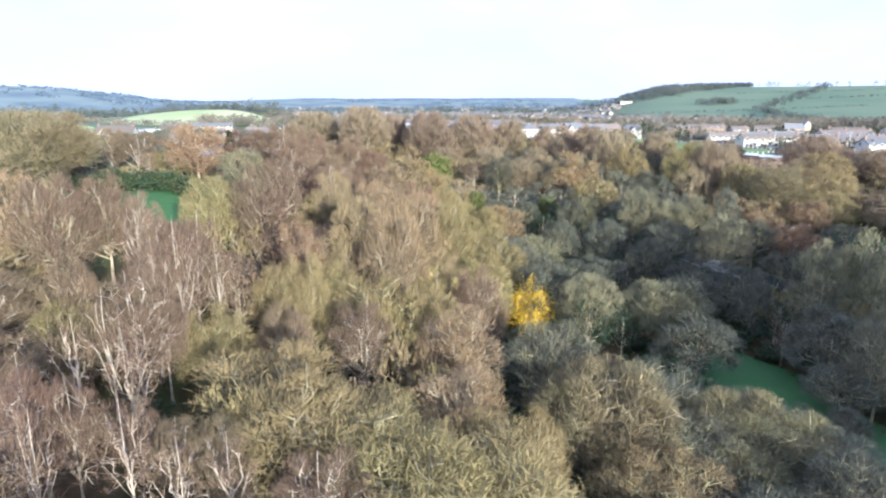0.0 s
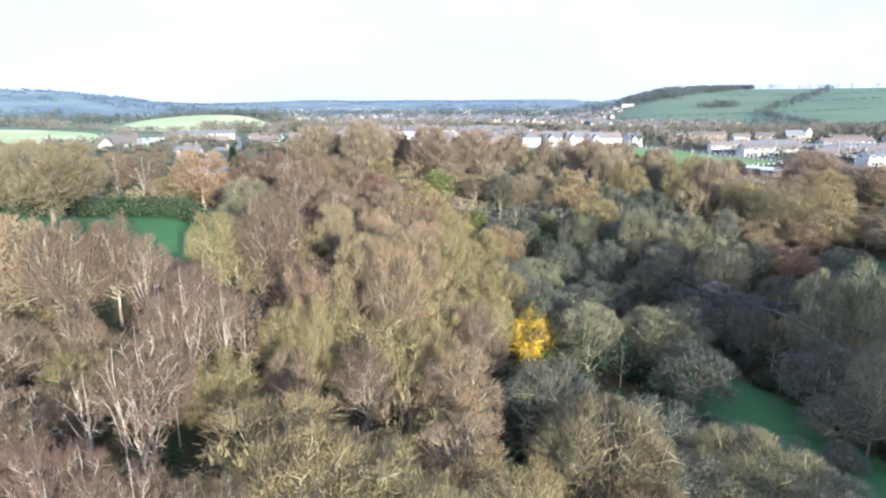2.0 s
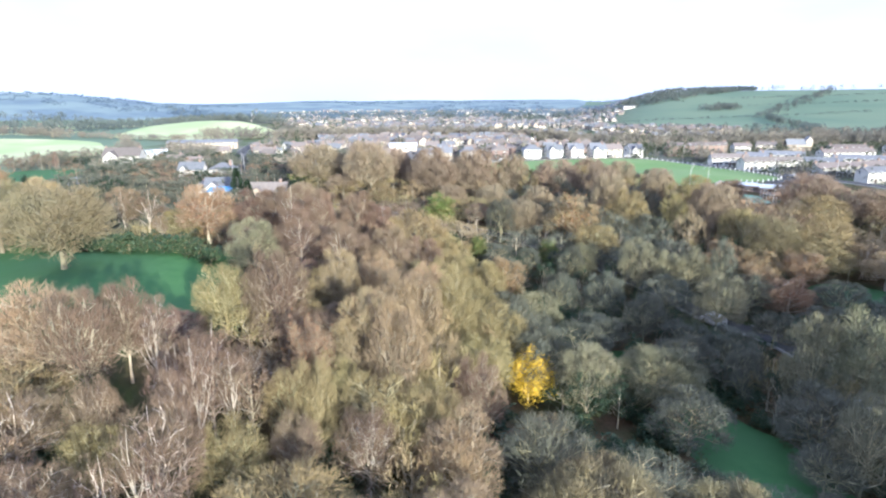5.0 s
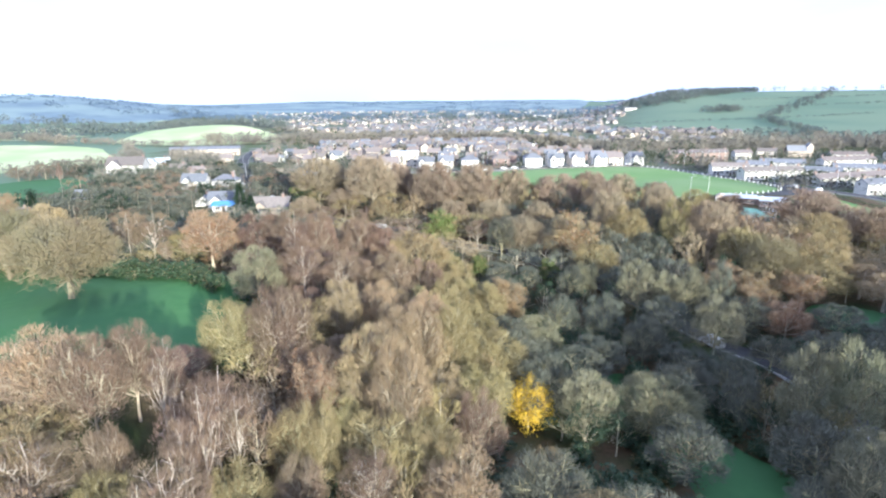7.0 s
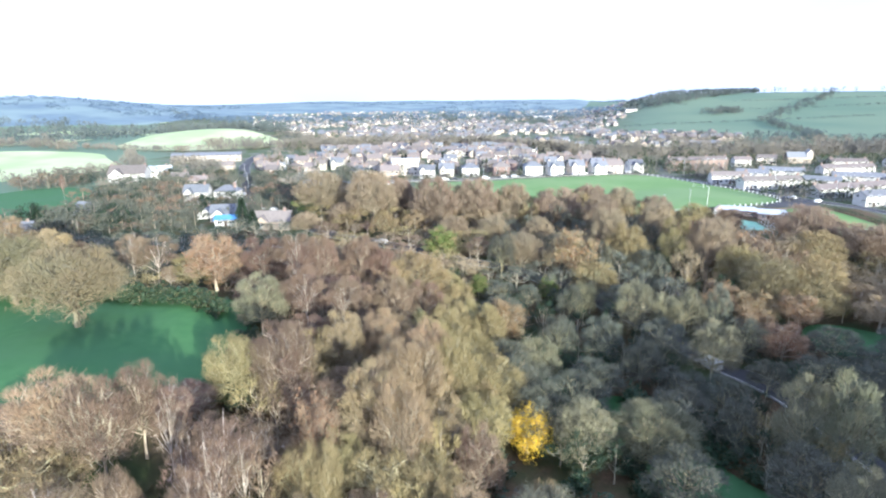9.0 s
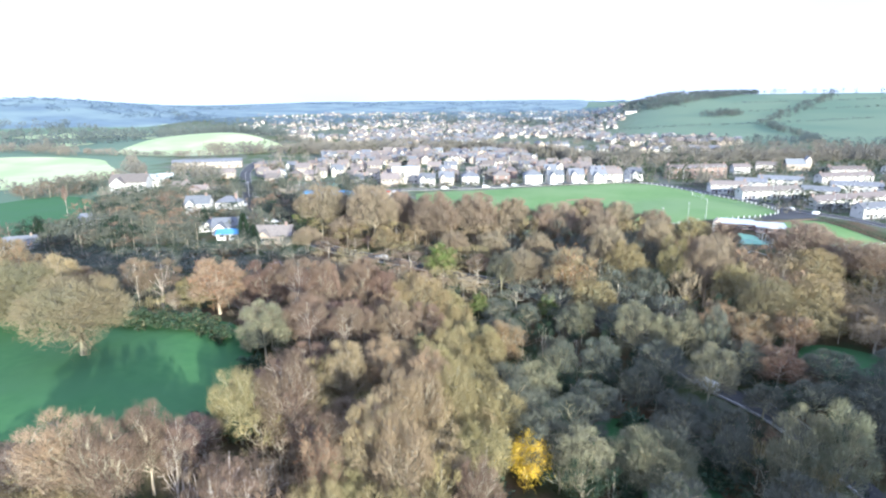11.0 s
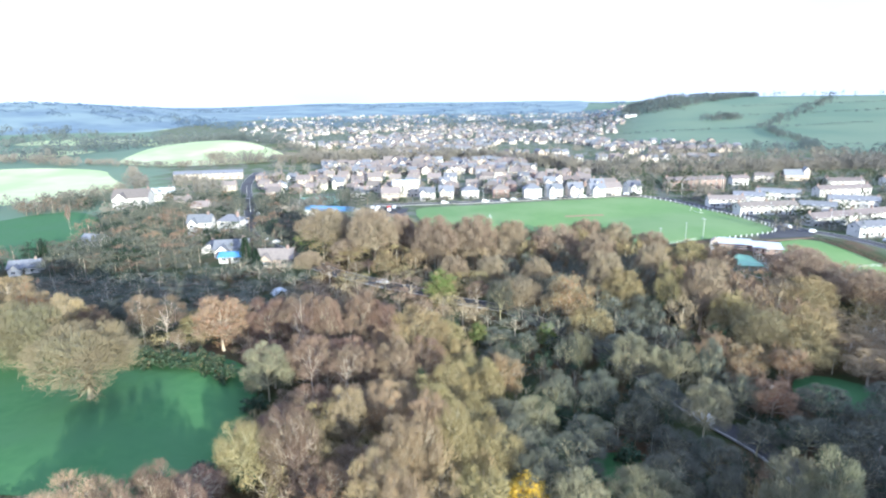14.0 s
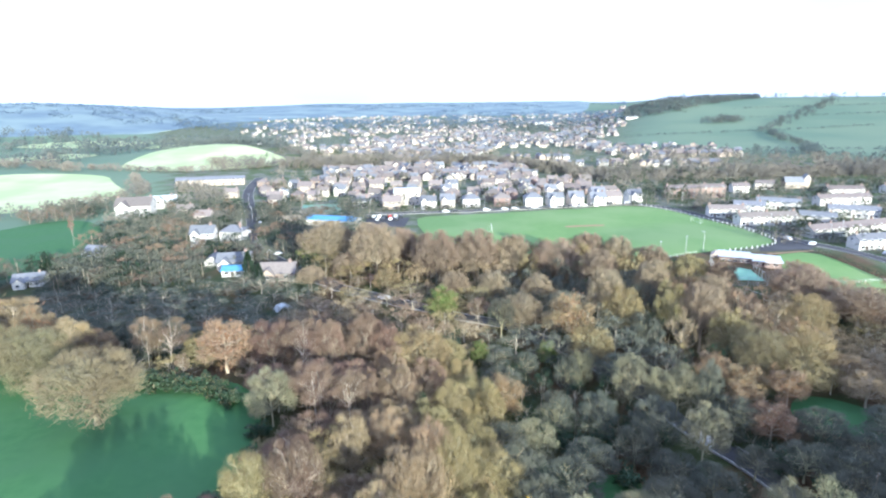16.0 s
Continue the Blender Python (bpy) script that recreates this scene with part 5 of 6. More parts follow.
def place(model, x, y, turn=0.0, k=1.0):
    ob = copy_thing(model, pose(x, y, float(land(x, y)), 0, 0, turn))
    ob.scale = (k, k, k)
    return ob


built = []
FRONT = [(-53, 338, 1, 2), (-34, 335, 3, 4), (-12, 334, 0, -4), (-1, 335, 4, 2), (13, 334, 1, 3), (31, 332, 5, 0), (48.6, 328, 1, 4), (61, 327, 0, 6), (73, 328, 4, 5), (85.5, 327.5, 0, 8), (96, 333, 2, 10), (112, 345, 0, 14)]
for x, y, which, turn in FRONT:
    place(H[which], x, y, turn, 0.94)
    built.append((x, y))
rng = np.random.default_rng(5)
for y0 in (354, 371, 390, 411, 434):
    x = -0.44 * y0 + 10
    while x < 0.36 * y0:
        x += rng.uniform(11, 15)
        y = y0 + rng.uniform(-4.5, 4.5) + 0.02 * x
        if x > 105 and y < 440 or (x + 78) ** 2 + (y - 338) ** 2 < 480 or np.hypot(ROAD_POINTS[:, 0] - x, ROAD_POINTS[:, 1] - y).min() < 9 or (x + 20) ** 2 + (y - 350) ** 2 < 150 or (x + 182) ** 2 + (y - 340) ** 2 < 900 or (x + 186) ** 2 + (y - 442) ** 2 < 900 or rng.random() < 0.12:
            continue
        place(H[int(rng.choice([0, 2, 2, 3, 3, 3, 4, 5, 5]))], x, y, rng.choice([0, 0, 0, 90]) + rng.uniform(-14, 14), rng.uniform(0.74, 0.92))
        built.append((x, y))

# long white terraces of the estate: west end, east end, storeys, wall, roof
TERRACES = [((138, 301), (156, 299), 2, 3, RENDER_WHITE, TILE), ((142, 277), (172, 281), 2, 4, RENDER_WHITE, TILE), ((179, 330), (199, 321), 2, 3, RENDER_WHITE, SLATE),
            ((158, 247), (206, 262), 2, 6, RENDER_WHITE, TILE), ((164, 226), (186, 230), 2, 3, RENDER_WHITE, SLATE), ((177, 285), (191, 278), 2, 2, RENDER_WHITE, SLATE),
            ((205, 306), (226, 297), 2, 3, RENDER_WHITE, SLATE), ((216, 334), (250, 340), 2, 4, RENDER_WHITE, TILE), ((243, 368), (266, 368), 2, 3, RENDER_WHITE, TILE),
            ((138, 362), (177, 368), 3, 5, BRICK, TILE), ((190, 384), (201, 384), 2, 1, RENDER_WHITE, TILE), ((213, 398), (224, 394), 2, 2, RENDER_CREAM, TILE),
            ((228, 286), (250, 292), 2, 3, RENDER_WHITE, SLATE), ((225, 262), (250, 268), 2, 3, RENDER_WHITE, TILE), ((262, 322), (292, 330), 2, 4, RENDER_WHITE, SLATE), ((160, 318), (174, 312), 2, 2, RENDER_WHITE, SLATE), ((285, 375), (310, 380), 2, 3, RENDER_WHITE, TILE)]
for (x0, y0), (x1, y1), storeys, units, wall_m, roof_m in TERRACES:
    long = math.hypot(x1 - x0, y1 - y0)
    t = house("terrace", f"{'brown brick' if wall_m is BRICK else 'white rendered'} terrace of houses with a {'brown tiled' if roof_m is TILE else 'dark slate'} roof", long, 6.2, 2.2 * storeys + 0.1, 1.8, wall_m, roof_m, storeys=storeys, units=units, chimneys=max(1, units - 1), group="terraces of the estate", category="terrace")
    cx, cy = (x0 + x1) / 2, (y0 + y1) / 2
    t.matrix_basis = pose(cx, cy, float(land(cx, cy)), 0, 0, math.degrees(math.atan2(y1 - y0, x1 - x0)))
    built.append((cx, cy))

# houses among the gardens beside the lane
big = house("apartment_house", "large white gabled house among garden trees", 19, 13, 6.5, 4.2, RENDER_WHITE, TILE, units=2, wing=3.0, chimneys=2, category="house")
big.matrix_basis = pose(-184, 328, float(land(-184, 328)), 0, 0, 12)
annex = house("house", "long white annex with a pale roof", 16, 9, 5.2, 2.4, RENDER_WHITE, ROOF_PALE, units=2)
annex.matrix_basis = pose(-180, 352, float(land(-180, 352)), 0, 0, 20)
place(H[0], -111, 250, 8, 1.05)
place(H[1], -99, 254, -4, 0.95)
lodge = house("bungalow", "white bungalow with a blue-grey slate roof", 12, 8.5, 2.9, 2.6, RENDER_WHITE, SLATE, storeys=1, wing=2.2, category="bungalow")
lodge.matrix_basis = pose(-81, 207, float(land(-81, 207)), 0, 0, 10)
place(lodge, -92, 214, 100, 0.7)
shed = house("workshop", "low white workshop with a bright blue sheet roof", 7.5, 6, 2.4, 1.0, RENDER_WHITE, ROOF_BLUE, storeys=1, chimneys=0, category="workshop")
shed.matrix_basis = pose(-77, 195, float(land(-77, 195)), 0, 0, 5)
brown = house("bungalow", "brown stone bungalow with a gabled porch", 12, 8, 2.8, 2.8, STONE, TILE, storeys=1, wing=1.5, category="bungalow")
brown.matrix_basis = pose(-60, 192, float(land(-60, 192)), 0, 0, 4)
for x, y, t, k in ((-150, 193, 20, 0.8), (-148, 231, -10, 0.8), (-141, 256, 8, 0.55), (-132, 300, 4, 0.9), (-152, 322, 12, 0.9)):
    place(lodge if k < 0.85 else H[2], x, y, t, k)
flats = house("flats", "long low stone building with a grey slate roof", 50, 9, 4.6, 1.8, STONE, SLATE, units=8, chimneys=0, category="flats")
flats.matrix_basis = pose(-186, 442, float(land(-186, 442)), 0, 0, 14)
hall = house("hall", "long low hall with a bright blue roof beside the car park", 27, 9, 3.2, 1.3, RENDER_WHITE, ROOF_BLUE, storeys=1, chimneys=0, category="hall")
hall.matrix_basis = pose(-60, 289, float(land(-60, 289)), 0, 0, -14)
maisonettes = house("flats", "pale square block of flats by the sports field", 16, 12, 8.0, 1.8, RENDER_CREAM, ROOF_PALE, storeys=3, units=2, chimneys=0, category="flats")
maisonettes.matrix_basis = pose(-26, 352, float(land(-26, 352)), 0, 0, 2)


def church():
    top = empty("church", "grey stone church with a slate roof and gabled tower", "church")
    mesh_part("nave", *joined([box(-12, -5, -1, 8, 5, 7)]), STONE, top)
    mesh_part("roof", *gable_roof(20.5, 10, 7, 5.5), SLATE, top).location = (-2, 0, 0)
    mesh_part("tower", *box(8, -3.6, -1, 15, 3.6, 11), STONE, top)
    v, f = gable_roof(7.2, 7, 11, 4.5, 0.2)
    mesh_part("tower_roof", [(11.5 + b, a, c) for a, b, c in v], [q[::-1] for q in f], SLATE, top)
    v = [(8.0, -3.55, 11), (15.0, -3.55, 11), (11.5, -3.55, 15.4)]
    v += [(a, -b, c) for a, b, c in v]
    mesh_part("gable", v, [(0, 1, 2), (5, 4, 3)], RENDER_CREAM, top)
    for x in (-9, -5, -1, 3):
        window_part(x, -5, 3.6, 1.2, 3.2, False, top)
    return top


ch = church()
ch.matrix_basis = pose(243, 402, float(land(243, 402)), 0, 0, -6) @ Matrix.Scale(0.62, 4)

# the far town: some hundreds of small houses, joined
verts, faces, index = [], [], []


def small_house(x, y, w, d, h, rise, turn, wall_i, roof_i):
    z = float(land(x, y))
    v, f = joined([box(-w / 2, -d / 2, -1, w / 2, d / 2, h), ([(-w / 2, -d / 2, h), (-w / 2, d / 2, h), (-w / 2, 0, h + rise), (w / 2, -d / 2, h), (w / 2, d / 2, h), (w / 2, 0, h + rise)], [(0, 2, 1), (3, 4, 5)]), gable_roof(w, d, h, rise)])
    c, s = math.cos(turn), math.sin(turn)
    k = len(verts)
    verts.extend((a * c - b * s + x, a * s + b * c + y, q + z) for a, b, q in v)
    faces.extend(tuple(i + k for i in q) for q in f)
    index.extend([wall_i] * 8 + [roof_i] * 10)
    for wx in (-w * 0.25, w * 0.25):
        for wz in (1.5, 4.0):
            v, f = box(wx - 0.8, -d / 2 - 0.08, wz - 0.65, wx + 0.8, -d / 2 + 0.1, wz + 0.65)
            k = len(verts)
            verts.extend((a * c - b * s + x, a * s + b * c + y, q + z) for a, b, q in v)
            faces.extend(tuple(i + k for i in q) for q in f)
            index.extend([5] * 6)


def cottage(wall_m, roof_m, label, w, d, h, rise):
    top = empty("house", label, "house", "houses of the town")
    gables = [([(x, -d / 2, h), (x, d / 2, h), (x, 0, h + rise)], [(0, 2, 1) if x < 0 else (0, 1, 2)]) for x in (-w / 2, w / 2)]
    mesh_part("wall", *joined([box(-w / 2, -d / 2, -1, w / 2, d / 2, h), *gables]), wall_m, top)
    mesh_part("roof", *gable_roof(w, d, h, rise), roof_m, top)
    mesh_part("chimney", *box(w * 0.3, -0.35, h + rise * 0.5, w * 0.3 + 0.8, 0.35, h + rise + 1.0), BRICK, top)
    for x in (-w * 0.25, w * 0.25):
        mesh_part("window", *joined([box(x - 0.8, -d / 2 - 0.08, z - 0.6, x + 0.8, -d / 2 + 0.1, z + 0.6) for z in (1.5, h - 0.9)]), GLASS, top)
    return top


COTTAGES = [cottage(RENDER_WHITE, SLATE, "small white rendered house with a slate roof", 8.0, 6.4, 4.4, 2.3), cottage(RENDER_CREAM, TILE, "small cream house with a brown tiled roof", 7.4, 6.2, 4.3, 2.4),
            cottage(STONE, TILE, "small buff stone house with a tiled roof", 8.8, 6.6, 4.5, 2.5), cottage(STONE, SLATE, "small stone house with a grey slate roof", 7.0, 6.0, 4.2, 2.2)]
SPENT += COTTAGES
alone = 0
for _ in range(9000):
    y = 452 + 1850 * rng.random() ** 1.35
    x = rng.uniform(-0.42, 0.50) * y
    if x / y < -0.16 and rng.random() < (-0.12 - x / y) / 0.26 or x / y < -0.22 and y < 900 and noise.noise((x * 0.006, y * 0.006, 8.0)) < 0.15:
        continue
    if inside(x, y, FIELD_HILL):
        continue
    if x / y > 0.30 and y > 640 + 160 * rng.random():
        continue
    if noise.noise((x * 0.008, y * 0.005, 2.0)) < (-0.16 if y > 560 else -0.5) or (x < -60 and 520 < y < 640) or (y < 540 and x > 70):
        continue
    if 545 < y - 0.1 * abs(x) < 600 or math.hypot(x + 186, y - 442) < 32:
        continue
    if len(index) > 42 * 1900:
        break
    if y < 660 and alone < 150:
        alone += 1
        place(COTTAGES[int(rng.integers(4))], x, y, float(rng.choice([0, 0, 90])) + rng.uniform(-25, 25), rng.uniform(0.85, 1.1))
        continue
    small_house(x, y, rng.uniform(5.5, 9.5), rng.uniform(5.5, 7), rng.uniform(3.6, 4.6), rng.uniform(2.0, 2.7), rng.uniform(-0.5, 0.5) + rng.choice([0, 0, 1.57]), int(rng.choice([0, 1, 1, 2, 2])), int(rng.choice([3, 3, 4, 4])))
for x, y, w, d, h in ((250, 1560, 46, 16, 9), (400, 1290, 26, 10, 6), (-420, 1700, 60, 20, 8), (90, 1900, 60, 20, 9), (600, 660, 50, 14, 6), (560, 690, 40, 12, 6)):
    small_house(x, y, w, d, h, 2, 0.1, 0, 3)
tagged(mesh_part("distant_houses", verts, faces, None, mats=[RENDER_WHITE, RENDER_CREAM, STONE, SLATE, TILE, GLASS], index=index), "hundreds of pale houses with slate and tile roofs in the far town", "distant town", kind="stuff")
for x, y in built:
    far = [p for p in far if (p[0] - x) ** 2 + (p[1] - y) ** 2 > 48]
ridge_woods = []
for _ in range(2600):
    y = rng.uniform(1350, 3900)
    x = rng.uniform(-0.95, 0.30) * y
    if noise.noise((x * 0.0022, y * 0.0011, 5.0)) > -0.02 and math.hypot(x, y) > 1450 - 200 * (x / y < -0.4):
        ridge_woods.append((x, y, rng.uniform(1.0, 1.7), rng.uniform(2.0, 5.0), int(rng.integers(99)), 1))
RIDGE_KIND = [dict(FAR_KIND[0], twigs=44, twig_w=1.6)]
# haze painted into these woods too: blue base and a slight glow
ridge_m = hazed_ridge_material("ridge_woods", (0.04, 0.062, 0.085), (0.06, 0.085, 0.105), (0.075, 0.10, 0.11))
plant_many("ridge_woods", ridge_woods, light_models(RIDGE_KIND, 4, False), [ridge_m, ridge_m], "woods on the far ridges, blue haze painted in", "distant trees")
plant_many("hill_trees", [p for p in far if math.hypot(p[0], p[1]) > 700], light_models([dict(k_, twigs=56, twig_w=1.1) for k_ in FAR_KIND], 4, False), [HAZED_HILL_WOODS, HAZED_HILL_WOODS], "hedges, copses and tree belts on the far hills, tinted blue for haze", "distant trees")
plant_many("distant_trees", [p for p in far if math.hypot(p[0], p[1]) <= 700], light_models(FAR_KIND, 4, False), [OAK_BARK, FAR_WOODS, HEDGE], "belts of bare trees and hedges round the town", "distant trees")


# ---- club house, court, sports field ----
def club_house():
    """Two flat-roofed wings and a gabled porch."""
    top = empty("club_house", "flat-roofed brick sports club house with pale roofs", "club house")
    wall = mesh_part("wall", *joined([box(-14, -5, -1.5, 2, 9, 2.7), box(2, -7, -1.5, 16, 7, 2.4)]), BRICK, top)
    mesh_part("roof", *box(-14.5, -5.5, 2.7, 2.4, 9.5, 3.05), ROOF_PALE, top)
    mesh_part("roof", *box(1.8, -7.6, 2.4, 16.6, 7.6, 2.7), ROOF_PALE, top)
    mesh_part("gutter_board", *box(-14.6, -5.62, 2.5, 2.4, -5.5, 3.0), DOOR, top)
    for x in (-12, -9, -6, -3, -0.5):
        window_part(x, -5, 1.3, 1.8, 1.1, False, top)
    for x in (5, 9, 13):
        window_part(x, -7, 1.2, 2.2, 1.2, False, top)
    mesh_part("door", *box(6.6, -7.08, -0.2, 7.6, -6.95, 2.0), DOOR, top)
    window_part(-14, 0, 1.7, 2.4, 1.4, True, top)
    mesh_part("gable_porch", *joined([box(-18, -3, -1.5, -14, 3, 2.8), ([(-18, -3, 2.8), (-14, -3, 2.8), (-16, -3, 4.6), (-18, 3, 2.8), (-14, 3, 2.8), (-16, 3, 4.6)], [(0, 1, 2), (5, 4, 3), (0, 2, 5, 3), (1, 4, 5, 2)])]), STONE, top)
    mesh_part("flue", *tube([(4.2, 0, 2.6), (4.2, 0, 4.2)], [0.2, 0.2], 8), STEEL, top)
    return top


club = club_house()
club.matrix_basis = pose(114, 211, float(land(114, 211)) - 0.3, 0, 0, -22) @ Matrix.Scale(0.7, 4)


def pole(name, label, category, tall, r, material, head=False):
    top = empty(name, label, category, "poles")
    mesh_part("shaft", *tube([(0, 0, -0.5), (0, 0, tall * 0.5), (0, 0, tall)], [r, r * 0.8, r * 0.6], 8), material, top)
    if head:
        mesh_part("lamp_head", *box(-0.22, -0.9, tall - 0.05, 0.22, 0.1, tall + 0.14), STEEL, top)
    else:
        mesh_part("crossbar", *box(-0.7, -0.06, tall - 0.7, 0.7, 0.06, tall - 0.58), material, top)
        for s in (-0.55, 0, 0.55):
            mesh_part("insulator", *tube([(s, 0, tall - 0.58), (s, 0, tall - 0.42)], [0.05, 0.04], 6), ROOF_PALE, top)
    return top


lamp = pole("street_lamp", "tall grey steel street lamp", "street lamp", 8.0, 0.11, STEEL, True)
mast = pole("utility_pole", "weathered wooden utility pole with crossbar", "utility pole", 9.0, 0.15, TIMBER)
SPENT += [lamp, mast]
for x, y in ((101, 220), (92, 215), (81, 212), (136, 330), (150, 262), (-98, 262), (-92, 246), (-106, 300), (-125, 350), (-45, 322), (-20, 323), (20, 320), (60, 321), (172, 245), (161, 236)):
    place(lamp, x, y, x * 31 % 360)
for x, y in ((67.5, 107.7), (55, 128), (76, 88), (35, 158), (158, 372), (196, 376), (216, 372), (160, 330), (-86, 240), (-116, 246)):
    place(mast, x, y, 35)


def goal_frame():
    top = empty("goal", "white tubular football goal", "goal")
    for s in (-3.66, 3.66):
        mesh_part("post", *tube([(s, 0, 0), (s, 0, 2.44)], [0.07, 0.07], 8), PAINT, top)
        mesh_part("stay", *tube([(s, 0, 2.4), (s, 1.6, 0.05)], [0.03, 0.03], 6), PAINT, top)
    mesh_part("crossbar", *tube([(-3.73, 0, 2.44), (3.73, 0, 2.44)], [0.07, 0.07], 8), PAINT, top)
    mesh_part("ground_bar", *tube([(-3.66, 1.6, 0.05), (3.66, 1.6, 0.05)], [0.03, 0.03], 6), PAINT, top)
    return top


goal = goal_frame()
goal.matrix_basis = pose(98.5, 175, float(land(98.5, 175)) + 0.05, 0, 0, -70)
o = copy_thing(goal, pose(20, 262, float(land(20, 262)) + 0.15, 0, 0, 90))
o = copy_thing(goal, pose(124, 282, float(land(124, 282)) + 0.15, 0, 0, -75))
drape("wicket_strip", [(57, 274.2), (76, 275.4), (76, 272.6), (57, 271.4)], 0.24, SOIL, 4, "worn brown strip of soil on the grass", "soil strip", 0)
drape("path", [(126, 219.5), (146, 222.8), (146, 221.4), (126, 218.0)], 0.24, SOIL, 4, "pale sandy path edging the lawn", "path", 0)


def car_model(paint, label, van=False):
    top = empty("van" if van else "car", label, "van" if van else "car", "parked cars")
    l, w, h = (5.2, 1.95, 2.1) if van else (4.2, 1.75, 1.45)
    side = [(-l / 2, 0.35), (l / 2, 0.35), (l / 2, 0.78), (l * 0.26, 0.92), (l * 0.10, h), (-l * 0.34, h), (-l * 0.47, 0.95), (-l / 2, 0.85)] if not van else \
           [(-l / 2, 0.35), (l / 2, 0.35), (l / 2, 0.95), (l * 0.36, 1.1), (l * 0.24, h), (-l / 2, h)]
    n = len(side)
    v = [(x, -w / 2 + (0.12 if z > 1.0 else 0), z) for x, z in side] + [(x, w / 2 - (0.12 if z > 1.0 else 0), z) for x, z in side]
    f = [tuple(range(n)), tuple(range(2 * n - 1, n - 1, -1))] + [(i, i + n, (i + 1) % n + n, (i + 1) % n) for i in range(n)]
    mesh_part("body", v, f, paint, top)
    if not van:
        mesh_part("side_glass", *box(-l * 0.33, -w / 2 + 0.09, 0.98, l * 0.10, w / 2 - 0.09, h - 0.12), GLASS, top)
    q = [(l * 0.25, 0.96), (l * 0.115, h - 0.06)] if not van else [(l * 0.355, 1.14), (l * 0.255, h - 0.12)]
    v = [(x + 0.03, y, z + 0.02) for x, z in q for y in (-w / 2 + 0.22, w / 2 - 0.22)]
    v += [(x - 0.03, y, z - 0.02) for x, y, z in v]
    mesh_part("windscreen", v, [(0, 1, 3, 2), (6, 7, 5, 4), (0, 2, 6, 4), (1, 5, 7, 3), (2, 3, 7, 6), (0, 4, 5, 1)], GLASS, top)
    for x in (-l * 0.31, l * 0.31):
        for y in (-w / 2 + 0.05, w / 2 - 0.05):
            mesh_part("wheel", *joined([tube([(x, y - 0.11, 0.32), (x, y + 0.11, 0.32)], [0.32, 0.32], 10), ([(x + 0.32 * math.cos(a), y - 0.11, 0.32 + 0.32 * math.sin(a)) for a in np.arange(10) * 0.6283], [tuple(range(10))])]), RUBBER, top)
    return top


CARS = [car_model(p, f"parked {c} hatchback car") for p, c in zip(CAR_PAINTS, ("white", "silver", "dark grey", "red", "blue"))]
white_van = car_model(CAR_PAINTS[0], "white panel van driving on the wooded lane", True)
SPENT += [*CARS, white_van]


def park(model, x, y, turn, lift=0.24):
    return copy_thing(model, pose(x, y, float(land(x, y)) + lift, 0, 0, turn))


for i in range(21):
    x = -2 + i * 5.6 + rng.uniform(-1, 1)
    if rng.random() < 0.85:
        px_, py_ = x, float(np.interp(x, [-60, 60, 112], [316.2, 315.4, 334]))
        park(CARS[int(rng.integers(3)) if rng.random() < 0.8 else int(rng.integers(5))], px_, py_, rng.uniform(-4, 4))
for x, y, t, c in ((151, 231, 40, 0), (146, 241, 100, 1), (171, 216, 20, 1), (176, 220, 10, 0), (168, 189, 110, 3), (186, 214, 0, 2), (-44, 305, 90, 2), (-41, 305, 90, 1), (-38, 305, 90, 0), (-35, 304, 90, 2), (-32, 304, 90, 3), (-29, 304, 90, 1), (-26, 303, 90, 2), (-38, 296, 90, 1), (-35, 296, 90, 2), (-31, 296, 90, 0), (-28, 295, 90, 2)):
    park(CARS[c], x, y, t)
for x, y, t, c in ((-97.5, 270, 105, 1), (-101, 278, 105, 2), (-99.5, 293, 105, 0), (-105, 305, 105, 1), (-76, 231, 120, 0), (-70, 226, 30, 1), (-111, 241, 5, 0), (-150, 262, 10, 0), (-20.5, 170.6, 145, 0)):
    park(CARS[c], x, y, t)
park(white_van, 55.2, 110.5, 114)
drape("car_park", [(-46, 308), (-21, 303), (-22, 274), (-41, 276)], 0.20, ASPHALT, 8, "asphalt car park beside the hall", "car park", 0)

# white marker posts round the sports field
post = tagged(mesh_part("marker_post", *tube([(0, 0, -0.3), (0, 0, 0.85), (0, 0, 0.9)], [0.2, 0.2, 0.12], 8), PAINT), "low white marker post at the grass edge", "post", "marker posts")
edge = even(rounded([(112, 329), (127, 310), (139.5, 276), (142.5, 247), (139, 234.5), (128, 228.5), (104, 217.5)], False, 2), 3.2)
for i, (x, y) in enumerate(edge):
    m = pose(x, y, float(land(x, y)) + 0.1)
    if i:
        copy_thing(post, m)
    else:
        post.matrix_basis = m


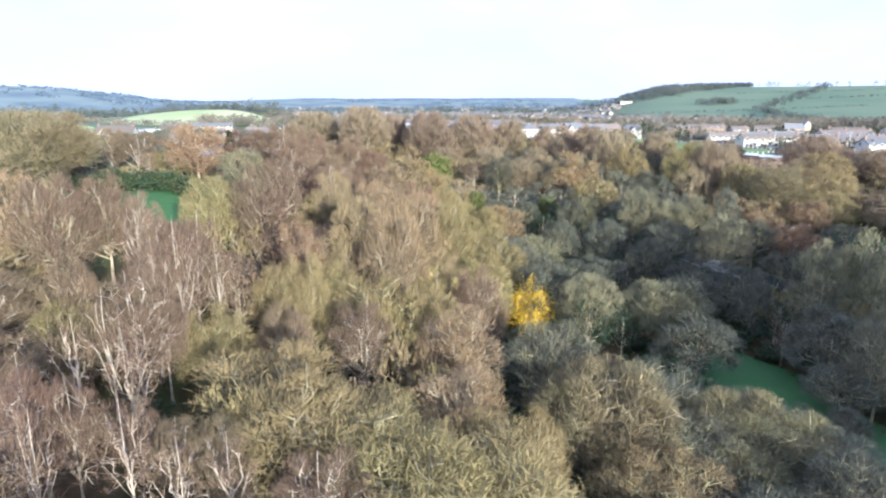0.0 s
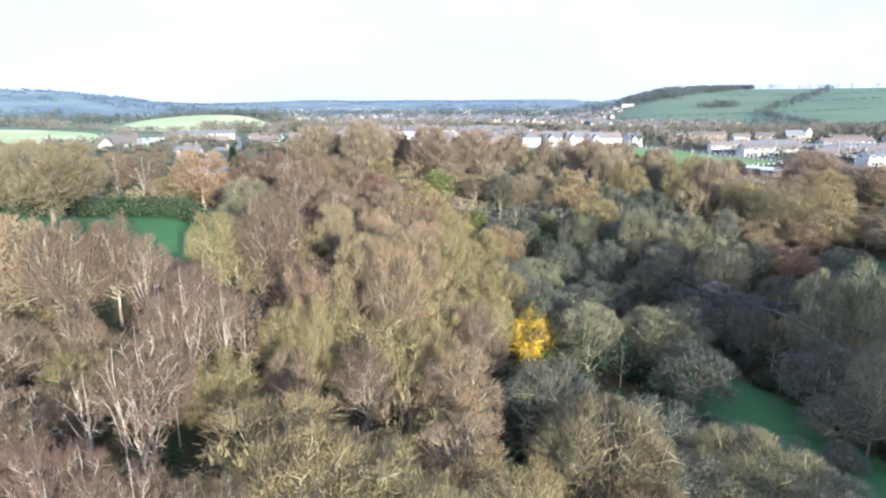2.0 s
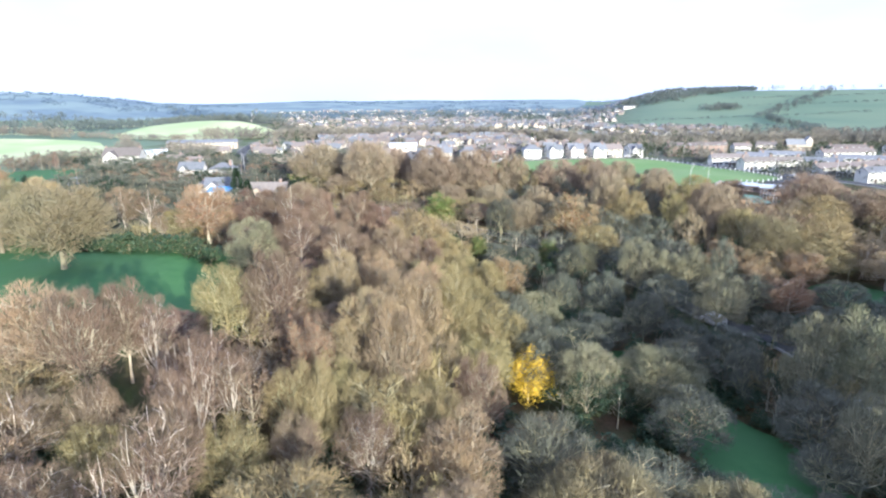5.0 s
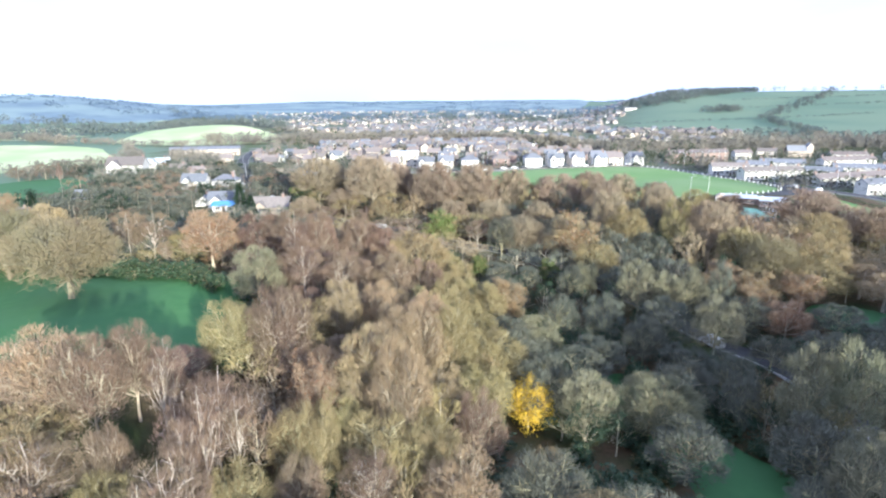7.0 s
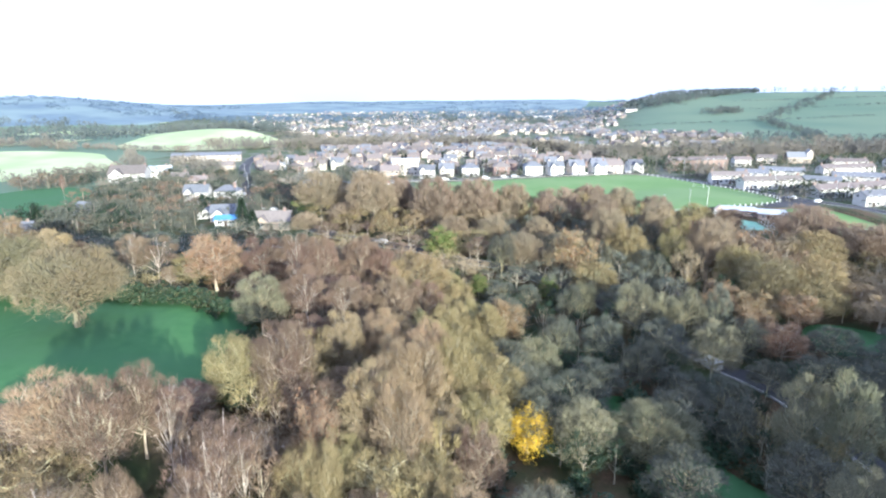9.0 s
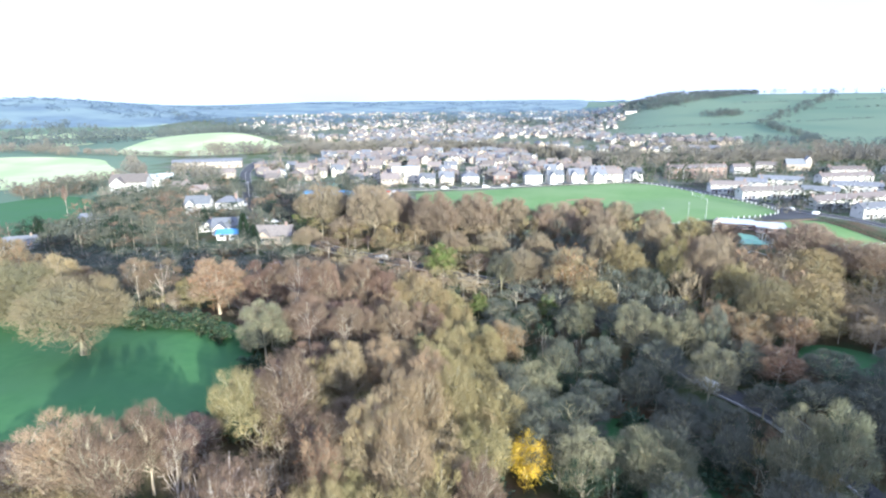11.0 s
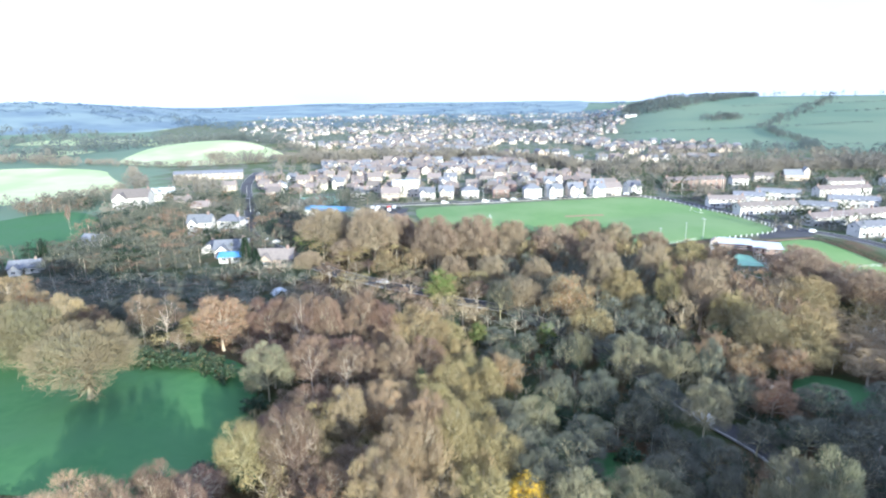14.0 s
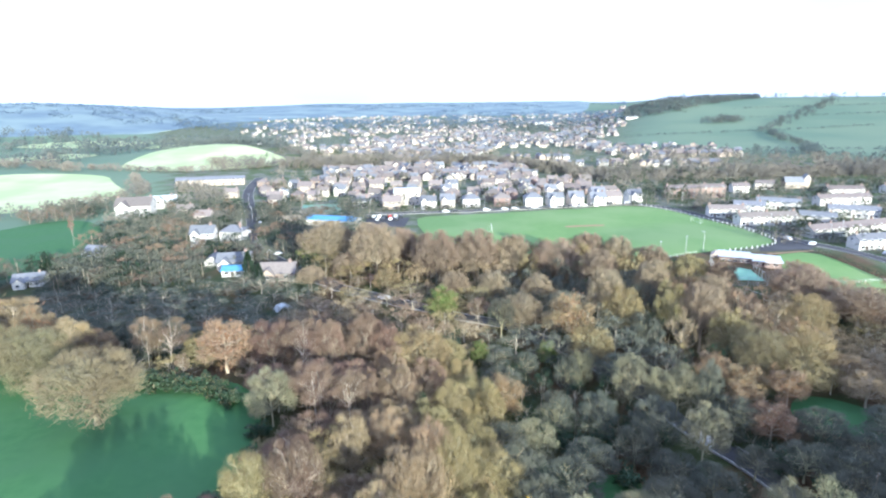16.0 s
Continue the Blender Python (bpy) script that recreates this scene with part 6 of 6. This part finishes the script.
def fence(name, label, line, gap, tall, material, rails):
    top = empty(name, label, "fence")
    p = even(line, gap)
    z = land(p[:, 0], p[:, 1])
    for (x, y), h in zip(p, z):
        mesh_part("post", *tube([(x, y, h - 0.2), (x, y, h + tall)], [0.06, 0.06], 5), material, top)
    for k_ in rails:
        mesh_part("rail", *tube(np.column_stack([p, z + k_]), np.full(len(p), 0.035), 4), material, top)
    return top


fence("court_fence", "tall steel fence round the games court", [(99, 209), (94, 188), (109, 185), (112, 203)], 3.0, 3.0, STEEL, (0.2, 1.0, 2.0, 2.95))
fence("court_fence", "tall steel fence round the ball court", [(-92, 352), (-84, 317), (-62, 320), (-69, 355), (-92, 352)], 4.0, 3.0, STEEL, (0.2, 1.5, 2.95))
fence("field_fence", "low white rail fence along the lawn", [(126, 187), (140, 188), (156, 190)], 2.5, 1.0, PAINT, (0.5, 0.95))
fence("field_fence", "low white rail fence behind the club house", [(80, 213), (90, 215), (100, 218.5)], 3.0, 1.1, PAINT, (0.55, 1.05))


def sheet_cover():
    """Draped pale sheets in a garden."""
    n = 9
    k_ = np.linspace(-1, 1, n)
    a, b = np.meshgrid(k_, k_)
    z = 1.9 - 1.2 * np.abs(a) ** 2 + 0.25 * np.sin(a * 6 + b * 4) - 0.5 * b * b
    i = np.arange(n * n).reshape(n, n)
    v = np.column_stack([(a * 2.6).ravel(), (b * 1.8).ravel(), np.maximum(z, 0).ravel()])
    v = np.vstack([v, v - np.array([0, 0, 0.05])])
    f = np.stack([i[:-1, :-1], i[:-1, 1:], i[1:, 1:], i[1:, :-1]], -1).reshape(-1, 4)
    return tagged(mesh_part("tarpaulin", v, f.tolist() + (f[:, ::-1] + n * n).tolist(), SHEET), "pale grey plastic tarpaulin over garden rubble", "tarpaulin")


poplar = plant(MODELS["birch"][1], -171, 250, 1.0, 0.42)
tagged(poplar, "tall narrow pale poplar beside the meadow", "poplar tree")
sheet_cover().matrix_basis = pose(-51, 163.5, float(land(-51, 163.5)), 0, 0, 40)

for model in SPENT:
    retire(model)
